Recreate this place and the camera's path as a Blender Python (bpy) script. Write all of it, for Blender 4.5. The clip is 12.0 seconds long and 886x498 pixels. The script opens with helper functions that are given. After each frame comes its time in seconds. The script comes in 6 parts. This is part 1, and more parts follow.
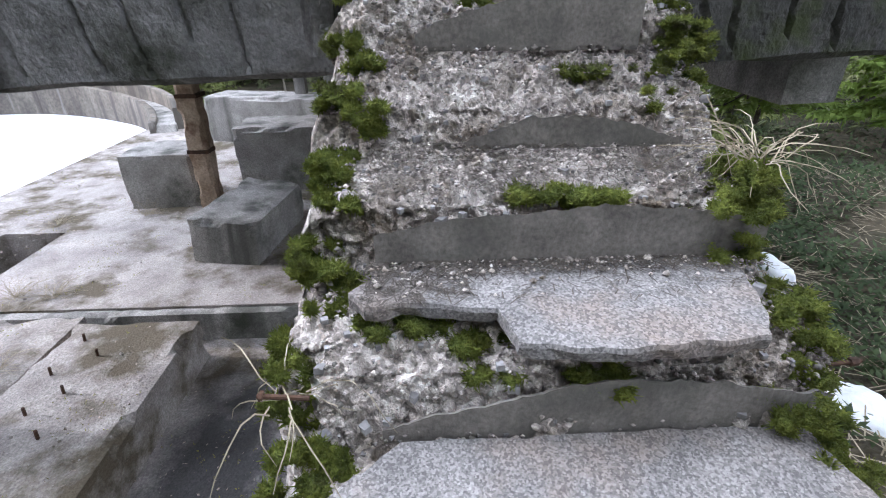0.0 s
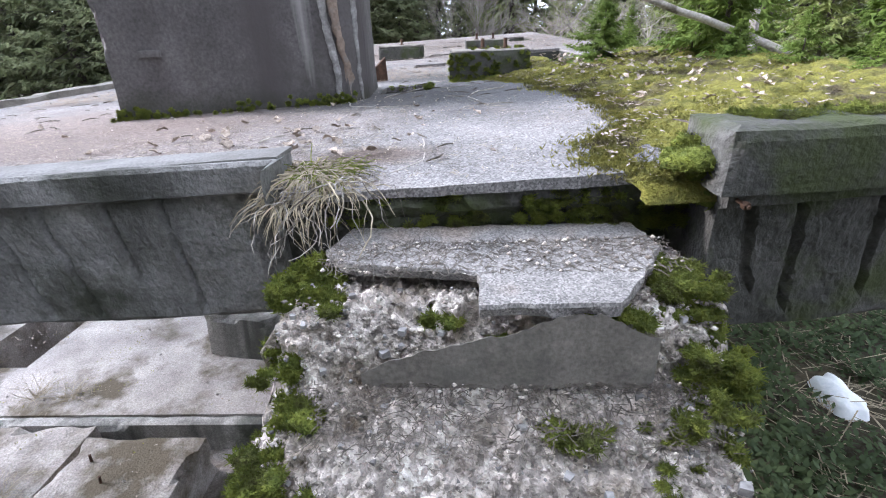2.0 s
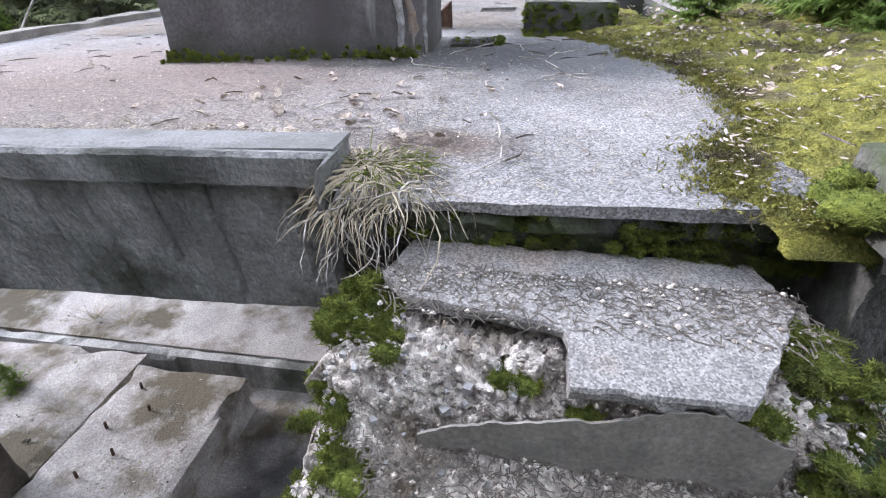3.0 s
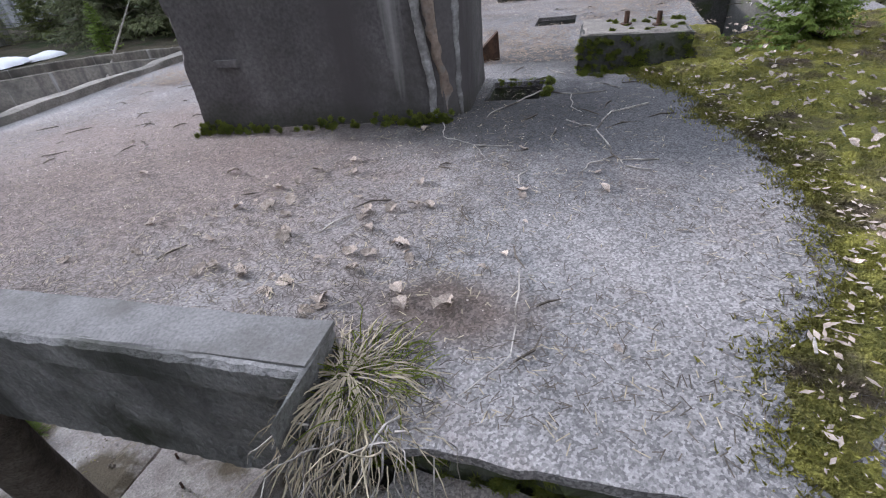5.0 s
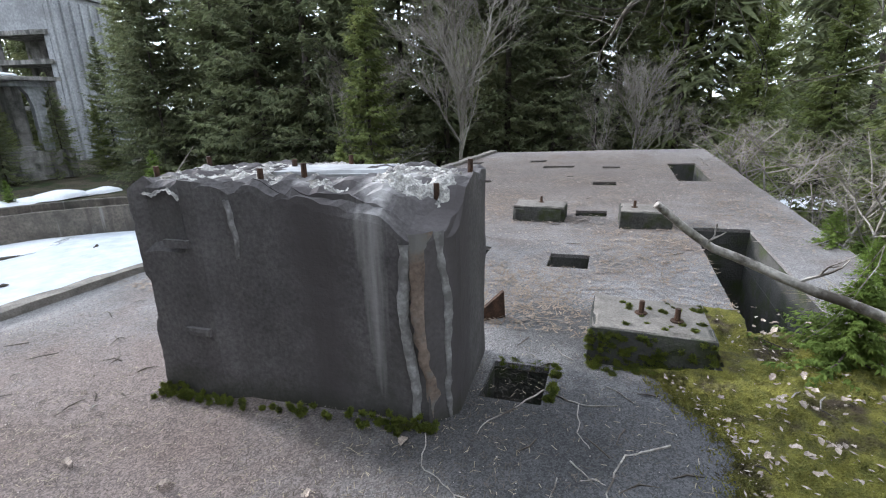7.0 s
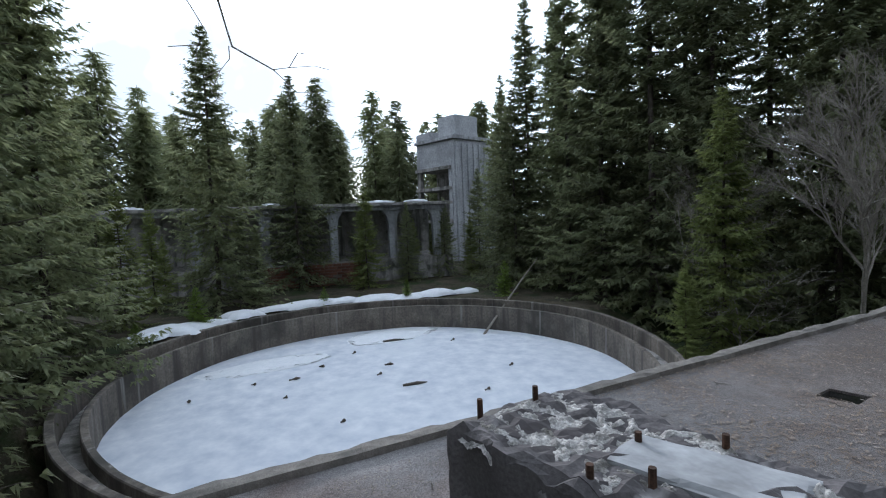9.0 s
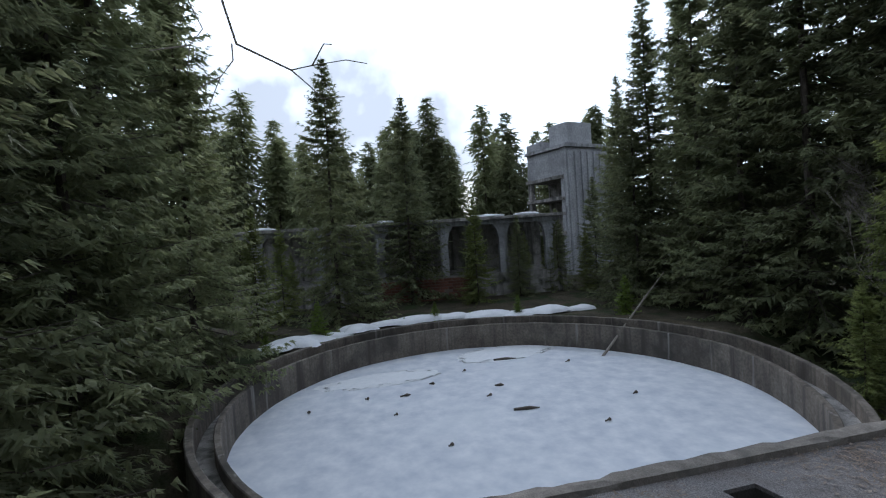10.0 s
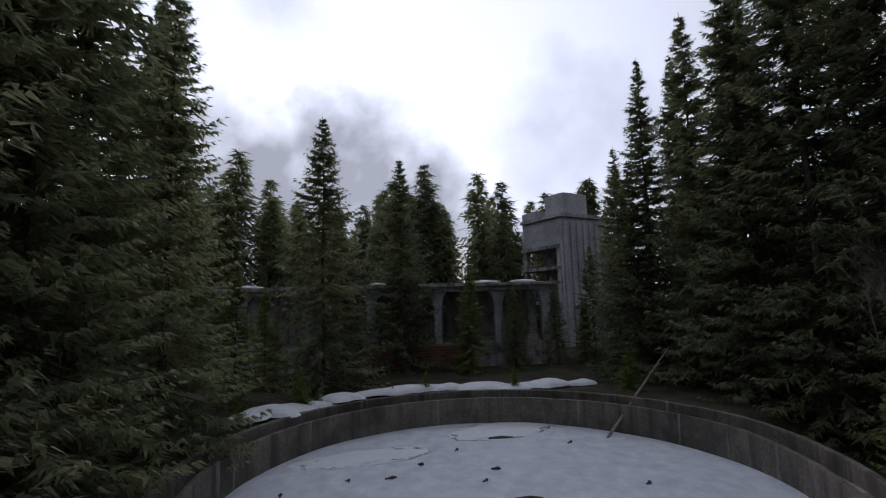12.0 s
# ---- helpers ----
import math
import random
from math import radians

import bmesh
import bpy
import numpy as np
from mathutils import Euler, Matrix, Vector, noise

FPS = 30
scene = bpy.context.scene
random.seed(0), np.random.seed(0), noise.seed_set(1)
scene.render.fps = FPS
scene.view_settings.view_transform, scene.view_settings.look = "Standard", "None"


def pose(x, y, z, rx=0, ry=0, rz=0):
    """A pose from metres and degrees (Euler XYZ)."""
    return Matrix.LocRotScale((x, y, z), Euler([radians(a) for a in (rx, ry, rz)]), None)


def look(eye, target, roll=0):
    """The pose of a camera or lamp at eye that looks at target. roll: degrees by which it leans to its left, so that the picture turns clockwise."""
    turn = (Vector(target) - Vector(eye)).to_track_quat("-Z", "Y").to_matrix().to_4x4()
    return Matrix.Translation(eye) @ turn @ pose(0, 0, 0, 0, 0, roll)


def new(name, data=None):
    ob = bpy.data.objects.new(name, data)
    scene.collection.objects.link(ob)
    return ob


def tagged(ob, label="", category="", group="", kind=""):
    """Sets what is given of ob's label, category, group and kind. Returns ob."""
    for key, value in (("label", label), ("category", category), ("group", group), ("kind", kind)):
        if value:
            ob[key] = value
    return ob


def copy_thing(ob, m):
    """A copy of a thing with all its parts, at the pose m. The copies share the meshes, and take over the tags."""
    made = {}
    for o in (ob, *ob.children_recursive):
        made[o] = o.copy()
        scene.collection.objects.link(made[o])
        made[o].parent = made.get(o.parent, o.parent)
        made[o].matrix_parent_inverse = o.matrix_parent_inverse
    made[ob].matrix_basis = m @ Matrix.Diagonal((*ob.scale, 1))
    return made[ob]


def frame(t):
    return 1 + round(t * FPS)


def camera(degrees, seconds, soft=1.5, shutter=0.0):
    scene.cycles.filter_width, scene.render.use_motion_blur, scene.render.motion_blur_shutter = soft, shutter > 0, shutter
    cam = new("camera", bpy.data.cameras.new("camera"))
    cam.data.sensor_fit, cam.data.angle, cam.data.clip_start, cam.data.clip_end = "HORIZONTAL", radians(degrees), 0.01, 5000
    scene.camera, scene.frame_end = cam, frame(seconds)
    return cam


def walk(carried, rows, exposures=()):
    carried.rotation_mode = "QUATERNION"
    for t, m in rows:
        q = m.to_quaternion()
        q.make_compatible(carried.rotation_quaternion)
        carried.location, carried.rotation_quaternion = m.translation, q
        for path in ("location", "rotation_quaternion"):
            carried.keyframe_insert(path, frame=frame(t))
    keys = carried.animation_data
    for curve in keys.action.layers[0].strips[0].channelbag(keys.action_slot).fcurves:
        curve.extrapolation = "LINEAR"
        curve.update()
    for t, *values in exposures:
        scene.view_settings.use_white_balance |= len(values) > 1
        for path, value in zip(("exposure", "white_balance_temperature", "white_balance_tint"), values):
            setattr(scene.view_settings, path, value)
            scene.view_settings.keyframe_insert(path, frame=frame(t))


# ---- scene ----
cam = camera(86.5, 12.0, soft=1.1)
PATH = [
    (0, (-0.268, -1.754, -0.262), (-0.190, 0.023, -1.177), -0.4),
    (0.5, (-0.176, -1.579, -0.090), (-0.192, 0.179, -1.043), -1.4),
    (1, (-0.248, -1.414, -0.003), (-0.259, 0.314, -1.010), 0.5),
    (1.5, (-0.209, -1.318, 0.177), (-0.199, 0.423, -0.807), -0.4),
    (2, (-0.054, -1.159, 0.325), (-0.141, 0.657, -0.509), -2.5),
    (2.5, (-0.104, -1.065, 0.452), (-0.290, 0.805, -0.232), -0.9),
    (2.7, (-0.137, -0.995, 0.414), (-0.325, 0.752, -0.542), -0.1),
    (4.3, (-0.167, -0.628, 0.564), (-0.750, 0.917, -0.565), -4.8),
    (4.5, (-0.094, -0.545, 0.634), (-0.643, 1.023, -0.480), -5.2),
    (5, (-0.057, -0.423, 0.741), (-0.592, 1.141, -0.383), -6.2),
    (5.5, (-0.104, -0.197, 0.777), (-0.563, 1.349, -0.406), -5.8),
    (6, (-0.067, -0.067, 0.867), (-0.528, 1.532, -0.242), -5.5),
    (6.5, (-0.041, 0.044, 1.113), (-0.602, 1.778, 0.289), -4.5),
    (7, (-0.080, 0.183, 1.241), (-0.727, 1.981, 0.654), -1.1),
    (7.5, (-0.080, 0.279, 1.528), (-0.964, 2.026, 1.118), -1.7),
    (7.7, (-0.047, 0.360, 1.558), (-1.071, 2.045, 1.224), -2.0),
    (9.3, (-0.623, 0.820, 1.785), (-2.412, 1.701, 1.627), -3.7),
    (9.5, (-0.711, 0.931, 1.797), (-2.543, 1.714, 1.621), -4.7),
    (10, (-0.914, 1.028, 1.841), (-2.817, 1.642, 1.789), -3.8),
    (10.5, (-1.141, 1.022, 1.802), (-3.047, 1.623, 1.872), -2.6),
    (11, (-1.359, 1.057, 1.804), (-3.253, 1.683, 1.949), -2.3),
    (11.5, (-1.600, 1.132, 1.789), (-3.489, 1.755, 1.989), -2.4),
    (12, (-1.768, 1.098, 1.756), (-3.643, 1.756, 1.984), -1.7),
]
walk(cam, [(t, look(eye, target, roll)) for t, eye, target, roll in PATH],
     exposures=[(0, 1.88, 5850, 19), (2.5, 1.88, 5850, 19), (4.5, 1.2, 5900, 20), (5.5, 0.95, 5900, 20), (7, 1.0, 5950, 14), (7.7, 0.95, 5950, 12), (9.3, -0.28, 5650, 13), (10.5, -0.66, 5780, 16), (12, -1.42, 6000, 23)])

# ---- world, sun ----
world = bpy.data.worlds.new("world")
scene.world = world
world.use_nodes = True
wt = world.node_tree
for n in list(wt.nodes):
    wt.nodes.remove(n)
SUN = Vector((-0.943, 0.149, 0.298)).normalized()
sky = wt.nodes.new("ShaderNodeTexSky")
sky.sky_type, sky.sun_disc = "NISHITA", False
sky.sun_elevation, sky.sun_rotation = math.asin(SUN.z), math.atan2(SUN.x, SUN.y)
sky.air_density, sky.dust_density = 1.0, 0.6
tc = wt.nodes.new("ShaderNodeTexCoord")
cl = wt.nodes.new("ShaderNodeTexNoise")
cl.inputs["Scale"].default_value, cl.inputs["Detail"].default_value = 2.6, 6.0
cr = wt.nodes.new("ShaderNodeValToRGB")
cr.color_ramp.elements[0].position, cr.color_ramp.elements[1].position = 0.30, 0.46
bg_sky, bg_cloud, mixw, outw = (wt.nodes.new(k) for k in ("ShaderNodeBackground", "ShaderNodeBackground", "ShaderNodeMixShader", "ShaderNodeOutputWorld"))
bg_sky.inputs["Strength"].default_value = 0.15
cr.color_ramp.elements[0].color = (0.55, 0.55, 0.55, 1)
bg_cloud.inputs["Color"].default_value = (0.88, 0.95, 1.0, 1)


def wmath(op, a, b=None, clamp=False):
    n = wt.nodes.new("ShaderNodeMath")
    n.operation, n.use_clamp = op, clamp
    for k, v in enumerate((a, b)):
        if isinstance(v, (int, float)):
            n.inputs[k].default_value = v
        elif v is not None:
            wt.links.new(v, n.inputs[k])
    return n.outputs[0]


def wdot(d):
    n = wt.nodes.new("ShaderNodeVectorMath")
    n.operation = "DOT_PRODUCT"
    n.inputs[1].default_value = Vector(d).normalized()
    wt.links.new(tc.outputs["Generated"], n.inputs[0])
    return n.outputs["Value"]


# thin cloud: brightest round the sun, with a grey-blue bank low in front of it
glow = wmath("POWER", wmath("MAXIMUM", wdot(SUN), 0.0), 3.0)
edge = wt.nodes.new("ShaderNodeTexNoise")
edge.inputs["Scale"].default_value, edge.inputs["Detail"].default_value = 11.0, 6.0
wt.links.new(tc.outputs["Generated"], edge.inputs["Vector"])
rag = wmath("MULTIPLY", wmath("SUBTRACT", edge.outputs["Fac"], 0.5), 0.03)
bank = wmath("MAXIMUM", wmath("MAXIMUM", wdot((-0.975, -0.05, 0.215)), wdot((-0.945, 0.14, 0.255))), wdot((-0.94, 0.235, 0.17)))
bank = wmath("MULTIPLY", wmath("SUBTRACT", wmath("ADD", bank, rag), 0.9795), 60.0, True)
bright = wmath("ADD", 1.0, wmath("MULTIPLY", glow, 2.4))
bright = wmath("MULTIPLY", bright, wmath("SUBTRACT", 1.0, wmath("MULTIPLY", bank, 0.64)))
wt.links.new(bright, bg_cloud.inputs["Strength"])
wt.links.new(tc.outputs["Generated"], cl.inputs["Vector"])
wt.links.new(cl.outputs["Fac"], cr.inputs["Fac"])
wt.links.new(sky.outputs[0], bg_sky.inputs["Color"])
wt.links.new(cr.outputs[0], mixw.inputs[0])
wt.links.new(bg_sky.outputs[0], mixw.inputs[1])
wt.links.new(bg_cloud.outputs[0], mixw.inputs[2])
wt.links.new(mixw.outputs[0], outw.inputs[0])
sun = new("sun", bpy.data.lights.new("sun", "SUN"))
sun.data.energy, sun.data.angle, sun.data.color = 2.6, radians(4), (1.0, 0.95, 0.88)
sun.matrix_world = look((0, 0, 30), Vector((0, 0, 30)) - SUN)

# ---- materials ----


def material(name, dark, light, scale=3.0, rough=0.9, fine=40.0, bump=0.3, depth=0.01, stain=None, stain_scale=0.8, stain_at=(0.5, 0.65), per_object=0.0, metal=0.0, streak=None, streak_at=(0.55, 0.7), pebble=0.0, pebble_mix=0.75, dark_streak=None, thin=0.0, zones=()):
    """Two colours mixed by coarse and fine noise, an optional stain, and a bump."""
    m = bpy.data.materials.new(name)
    m.use_nodes = True
    t = m.node_tree
    b = t.nodes["Principled BSDF"]
    b.inputs["Roughness"].default_value, b.inputs["Metallic"].default_value = rough, metal
    if "Specular IOR Level" in b.inputs:
        b.inputs["Specular IOR Level"].default_value = 0.25
    co = t.nodes.new("ShaderNodeTexCoord")

    def noise_node(s, d=6.0):
        n = t.nodes.new("ShaderNodeTexNoise")
        n.inputs["Scale"].default_value, n.inputs["Detail"].default_value = s, d
        n.inputs["Roughness"].default_value = 0.6
        t.links.new(co.outputs["Object"], n.inputs["Vector"])
        return n.outputs["Fac"]

    def ramp(fac, a, z, lo=(0, 0, 0, 1), hi=(1, 1, 1, 1)):
        r = t.nodes.new("ShaderNodeValToRGB")
        r.color_ramp.elements[0].position, r.color_ramp.elements[1].position = a, z
        r.color_ramp.elements[0].color, r.color_ramp.elements[1].color = lo, hi
        t.links.new(fac, r.inputs["Fac"])
        return r.outputs["Color"]

    def mix(fac, a, z, mode="MIX"):
        n = t.nodes.new("ShaderNodeMixRGB")
        n.blend_type = mode
        if isinstance(fac, float):
            n.inputs[0].default_value = fac
        else:
            t.links.new(fac, n.inputs[0])
        for k, v in ((1, a), (2, z)):
            if isinstance(v, tuple):
                n.inputs[k].default_value = v
            else:
                t.links.new(v, n.inputs[k])
        return n.outputs[0]

    coarse, grain = noise_node(scale), noise_node(fine, 3.0)
    col = ramp(coarse, 0.3, 0.7, (*dark, 1), (*light, 1))
    col = mix(0.55, col, ramp(grain, 0.3, 0.7, (0.35, 0.35, 0.35, 1), (0.9, 0.9, 0.9, 1)), "OVERLAY")
    if stain:
        col = mix(ramp(noise_node(stain_scale, 8.0), *stain_at), col, (*stain, 1))
    for tint, at, off in ((dark_streak, (0.48, 0.68), 3.0), (streak, streak_at, 0.0)):
        if tint:
            mp = t.nodes.new("ShaderNodeMapping")
            mp.inputs["Scale"].default_value, mp.inputs["Location"].default_value = (3.4, 3.4, 0.22), (off, off, off)
            t.links.new(co.outputs["Object"], mp.inputs["Vector"])
            n = t.nodes.new("ShaderNodeTexNoise")
            n.inputs["Scale"].default_value, n.inputs["Detail"].default_value = 1.0, 6.0
            t.links.new(mp.outputs[0], n.inputs["Vector"])
            col = mix(ramp(n.outputs["Fac"], *at), col, (*tint, 1))
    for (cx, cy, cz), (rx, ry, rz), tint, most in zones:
        # a patch of another tint with a ragged outline of its own
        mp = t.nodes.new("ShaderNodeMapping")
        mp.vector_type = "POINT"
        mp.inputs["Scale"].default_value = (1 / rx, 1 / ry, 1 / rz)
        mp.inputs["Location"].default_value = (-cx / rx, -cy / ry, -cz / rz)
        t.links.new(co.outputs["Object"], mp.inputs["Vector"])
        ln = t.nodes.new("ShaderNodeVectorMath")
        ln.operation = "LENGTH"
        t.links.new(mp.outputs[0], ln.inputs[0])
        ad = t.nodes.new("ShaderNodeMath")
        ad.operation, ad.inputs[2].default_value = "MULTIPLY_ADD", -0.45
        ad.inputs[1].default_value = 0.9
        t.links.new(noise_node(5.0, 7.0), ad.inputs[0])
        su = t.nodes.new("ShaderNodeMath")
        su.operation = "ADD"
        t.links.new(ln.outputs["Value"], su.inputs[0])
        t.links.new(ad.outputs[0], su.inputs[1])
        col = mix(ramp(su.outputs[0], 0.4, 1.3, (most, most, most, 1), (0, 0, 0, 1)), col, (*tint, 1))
    if pebble:
        vo = t.nodes.new("ShaderNodeTexVoronoi")
        vo.inputs["Scale"].default_value = pebble
        t.links.new(co.outputs["Object"], vo.inputs["Vector"])
        bw = t.nodes.new("ShaderNodeRGBToBW")
        t.links.new(vo.outputs["Color"], bw.inputs[0])
        col = mix(pebble_mix, col, ramp(bw.outputs[0], 0.25, 0.8, (0.22, 0.21, 0.2, 1), (0.85, 0.83, 0.8, 1)), "OVERLAY")
    if per_object:
        oi = t.nodes.new("ShaderNodeObjectInfo")
        hs = t.nodes.new("ShaderNodeHueSaturation")
        mr = t.nodes.new("ShaderNodeMapRange")
        mr.inputs[3].default_value, mr.inputs[4].default_value = 1 - per_object, 1 + per_object
        t.links.new(oi.outputs["Random"], mr.inputs[0])
        t.links.new(mr.outputs[0], hs.inputs["Value"])
        t.links.new(col, hs.inputs["Color"])
        col = hs.outputs[0]
    t.links.new(col, b.inputs["Base Color"])
    if thin:
        # thin needles let light through
        tr, ms = t.nodes.new("ShaderNodeBsdfTranslucent"), t.nodes.new("ShaderNodeMixShader")
        ms.inputs[0].default_value = thin
        t.links.new(col, tr.inputs["Color"])
        t.links.new(b.outputs[0], ms.inputs[1])
        t.links.new(tr.outputs[0], ms.inputs[2])
        t.links.new(ms.outputs[0], t.nodes["Material Output"].inputs["Surface"])
    if bump:
        bp = t.nodes.new("ShaderNodeBump")
        bp.inputs["Strength"].default_value, bp.inputs["Distance"].default_value = bump, depth
        add = t.nodes.new("ShaderNodeMath")
        add.operation = "ADD"
        t.links.new(grain, add.inputs[0])
        t.links.new(coarse, add.inputs[1])
        t.links.new(add.outputs[0], bp.inputs["Height"])
        t.links.new(bp.outputs[0], b.inputs["Normal"])
    return m


# zones: browner left, in front and far off, darker round the plinth and pedestal
M_PLAT = material("weathered_concrete_deck", (0.13, 0.128, 0.13), (0.25, 0.24, 0.238), 1.1, 0.95, 190, 0.7, 0.006, (0.15, 0.125, 0.115), 1.3, (0.52, 0.7), pebble=170, pebble_mix=0.6,
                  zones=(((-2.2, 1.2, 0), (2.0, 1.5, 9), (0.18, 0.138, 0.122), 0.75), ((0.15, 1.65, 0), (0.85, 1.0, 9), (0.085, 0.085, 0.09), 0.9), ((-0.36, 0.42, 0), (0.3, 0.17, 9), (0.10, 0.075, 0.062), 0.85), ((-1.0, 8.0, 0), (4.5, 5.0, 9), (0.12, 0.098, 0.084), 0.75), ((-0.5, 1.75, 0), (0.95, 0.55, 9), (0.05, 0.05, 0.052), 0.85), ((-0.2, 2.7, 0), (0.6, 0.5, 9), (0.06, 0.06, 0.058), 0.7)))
M_CONC = material("old_concrete", (0.20, 0.19, 0.18), (0.37, 0.355, 0.335), 2.2, 0.92, 55, 0.5, 0.01, (0.07, 0.075, 0.06), 1.3, (0.52, 0.7), dark_streak=(0.10, 0.10, 0.09), pebble=170, pebble_mix=0.3)
# the zone turns the block darker olive towards its foot
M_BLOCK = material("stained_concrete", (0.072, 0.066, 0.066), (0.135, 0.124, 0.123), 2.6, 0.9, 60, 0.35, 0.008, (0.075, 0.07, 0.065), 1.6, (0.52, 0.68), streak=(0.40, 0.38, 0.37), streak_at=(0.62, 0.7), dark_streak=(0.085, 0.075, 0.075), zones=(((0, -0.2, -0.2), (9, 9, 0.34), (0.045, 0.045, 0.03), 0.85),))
M_BEAM = material("dark_formed_concrete", (0.12, 0.117, 0.113), (0.24, 0.233, 0.226), 5.0, 0.93, 75, 0.8, 0.012, (0.05, 0.052, 0.04), 2.2, (0.5, 0.66), dark_streak=(0.05, 0.05, 0.045))
M_STRIP = material("worn_grey_concrete_strip", (0.11, 0.107, 0.104), (0.19, 0.185, 0.18), 4.0, 0.95, 120, 0.5, 0.006, (0.10, 0.095, 0.085), 3.0, (0.5, 0.66))
M_RISER = material("grey_cast_concrete", (0.12, 0.108, 0.095), (0.22, 0.20, 0.175), 9.0, 0.92, 90, 0.4, 0.006, (0.12, 0.115, 0.1), 4.0, (0.5, 0.7))
M_SLAB = material("pale_tread_concrete", (0.125, 0.12, 0.117), (0.21, 0.2, 0.193), 7.0, 0.97, 180, 0.4, 0.004, (0.20, 0.17, 0.15), 4.0, (0.5, 0.66), pebble=240, pebble_mix=0.6)
# for the dark mossy pedestals and kerb, also painted shade in the openings
M_DARK = material("dark_mossy_and_shaded_concrete", (0.034, 0.034, 0.03), (0.088, 0.085, 0.078), 3.0, 0.9, 60, 0.8, 0.012, (0.05, 0.06, 0.025), 4.0, (0.5, 0.64))
M_RUBBLE = material("crumbled_aggregate", (0.29, 0.255, 0.23), (0.54, 0.495, 0.455), 14.0, 1.0, 110, 1.0, 0.012, (0.17, 0.135, 0.10), 5.0, (0.5, 0.68), pebble=75, pebble_mix=0.6)
# the zone paints the foundation's shadow and damp into the strip floor
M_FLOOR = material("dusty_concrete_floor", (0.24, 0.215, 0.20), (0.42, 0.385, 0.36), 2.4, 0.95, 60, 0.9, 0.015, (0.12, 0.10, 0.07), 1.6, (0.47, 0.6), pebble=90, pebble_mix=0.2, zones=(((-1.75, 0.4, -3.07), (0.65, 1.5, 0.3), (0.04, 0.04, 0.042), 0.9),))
M_MOSS = material("bright_moss", (0.115, 0.115, 0.03), (0.28, 0.262, 0.055), 16.0, 1.0, 140, 1.0, 0.03, (0.095, 0.075, 0.05), 5.0, (0.49, 0.65))
M_GREEN = material("deep_green_moss", (0.075, 0.10, 0.018), (0.22, 0.25, 0.04), 22.0, 1.0, 160, 1.0, 0.03, (0.06, 0.055, 0.025), 9.0, (0.55, 0.7))
M_TOP = material("pale_broken_concrete", (0.26, 0.252, 0.24), (0.52, 0.505, 0.485), 18.0, 1.0, 90, 1.0, 0.015, (0.16, 0.15, 0.13), 5.0, (0.52, 0.66), pebble=55, pebble_mix=0.5)
M_TOWER = material("pale_tower_concrete", (0.28, 0.285, 0.295), (0.42, 0.425, 0.43), 0.5, 0.92, 7, 0.3, 0.02, (0.25, 0.25, 0.25), 0.35, (0.5, 0.68))
M_GROUND = material("forest_floor", (0.035, 0.032, 0.022), (0.09, 0.075, 0.05), 1.2, 1.0, 14, 1.0, 0.05, (0.03, 0.045, 0.015), 0.5, (0.5, 0.62))
M_ICE = material("snow_covered_ice", (0.60, 0.635, 0.69), (0.66, 0.695, 0.745), 0.35, 0.95, 1.7, 0.05, 0.01, (0.74, 0.77, 0.80), 0.25, (0.55, 0.7))
M_SNOW = material("old_snow", (0.74, 0.77, 0.8), (0.86, 0.88, 0.9), 4.0, 0.8, 30, 0.4, 0.02)
M_BARK = material("grey_bark", (0.05, 0.042, 0.035), (0.13, 0.11, 0.09), 6.0, 0.95, 50, 0.9, 0.02)
M_PALE = material("pale_dead_wood", (0.20, 0.18, 0.16), (0.42, 0.39, 0.35), 9.0, 0.9, 70, 0.6, 0.006, (0.1, 0.085, 0.07), 6.0, (0.5, 0.6))
M_TWIG = material("bare_twigs", (0.17, 0.15, 0.125), (0.33, 0.30, 0.26), 3.0, 0.9, 30, 0)
M_NEEDLE = material("spruce_needles", (0.145, 0.168, 0.092), (0.262, 0.28, 0.145), 0.9, 0.75, 9, 0, per_object=0.25, thin=0.5)
M_BILBERRY = material("bilberry_leaves", (0.035, 0.055, 0.025), (0.085, 0.115, 0.05), 1.4, 0.7, 12, 0, thin=0.3)
M_TAN = material("tan_needle_litter", (0.15, 0.11, 0.08), (0.30, 0.235, 0.175), 6.0, 0.95, 40, 0)
M_LIGHTNEEDLE = material("yellow_green_spruce_needles", (0.145, 0.18, 0.065), (0.27, 0.30, 0.105), 0.9, 0.75, 9, 0, per_object=0.2, thin=0.5)
M_LIME = material("lime_crust", (0.17, 0.162, 0.158), (0.34, 0.33, 0.32), 12.0, 0.95, 60, 0.5, 0.004, (0.16, 0.15, 0.145), 11.0, (0.44, 0.58))
M_LIMB = material("lichened_bark", (0.07, 0.06, 0.05), (0.20, 0.18, 0.155), 12.0, 0.95, 60, 0.8, 0.01, (0.36, 0.35, 0.32), 14.0, (0.55, 0.65))
M_RUSTSTAIN = material("rust_stained_concrete", (0.13, 0.095, 0.075), (0.25, 0.195, 0.16), 8.0, 0.95, 60, 0.5, 0.004, (0.2, 0.19, 0.18), 7.0, (0.48, 0.6))
M_BASIN = material("brown_stained_basin_wall", (0.115, 0.098, 0.082), (0.215, 0.19, 0.16), 0.8, 0.92, 12, 0.4, 0.02, (0.08, 0.075, 0.065), 0.5, (0.5, 0.66), dark_streak=(0.09, 0.08, 0.07), streak=(0.3, 0.28, 0.26), streak_at=(0.62, 0.72))
M_YOUNG = material("young_spruce_needles", (0.10, 0.15, 0.03), (0.20, 0.27, 0.06), 2.0, 0.75, 14, 0, per_object=0.15, thin=0.4)
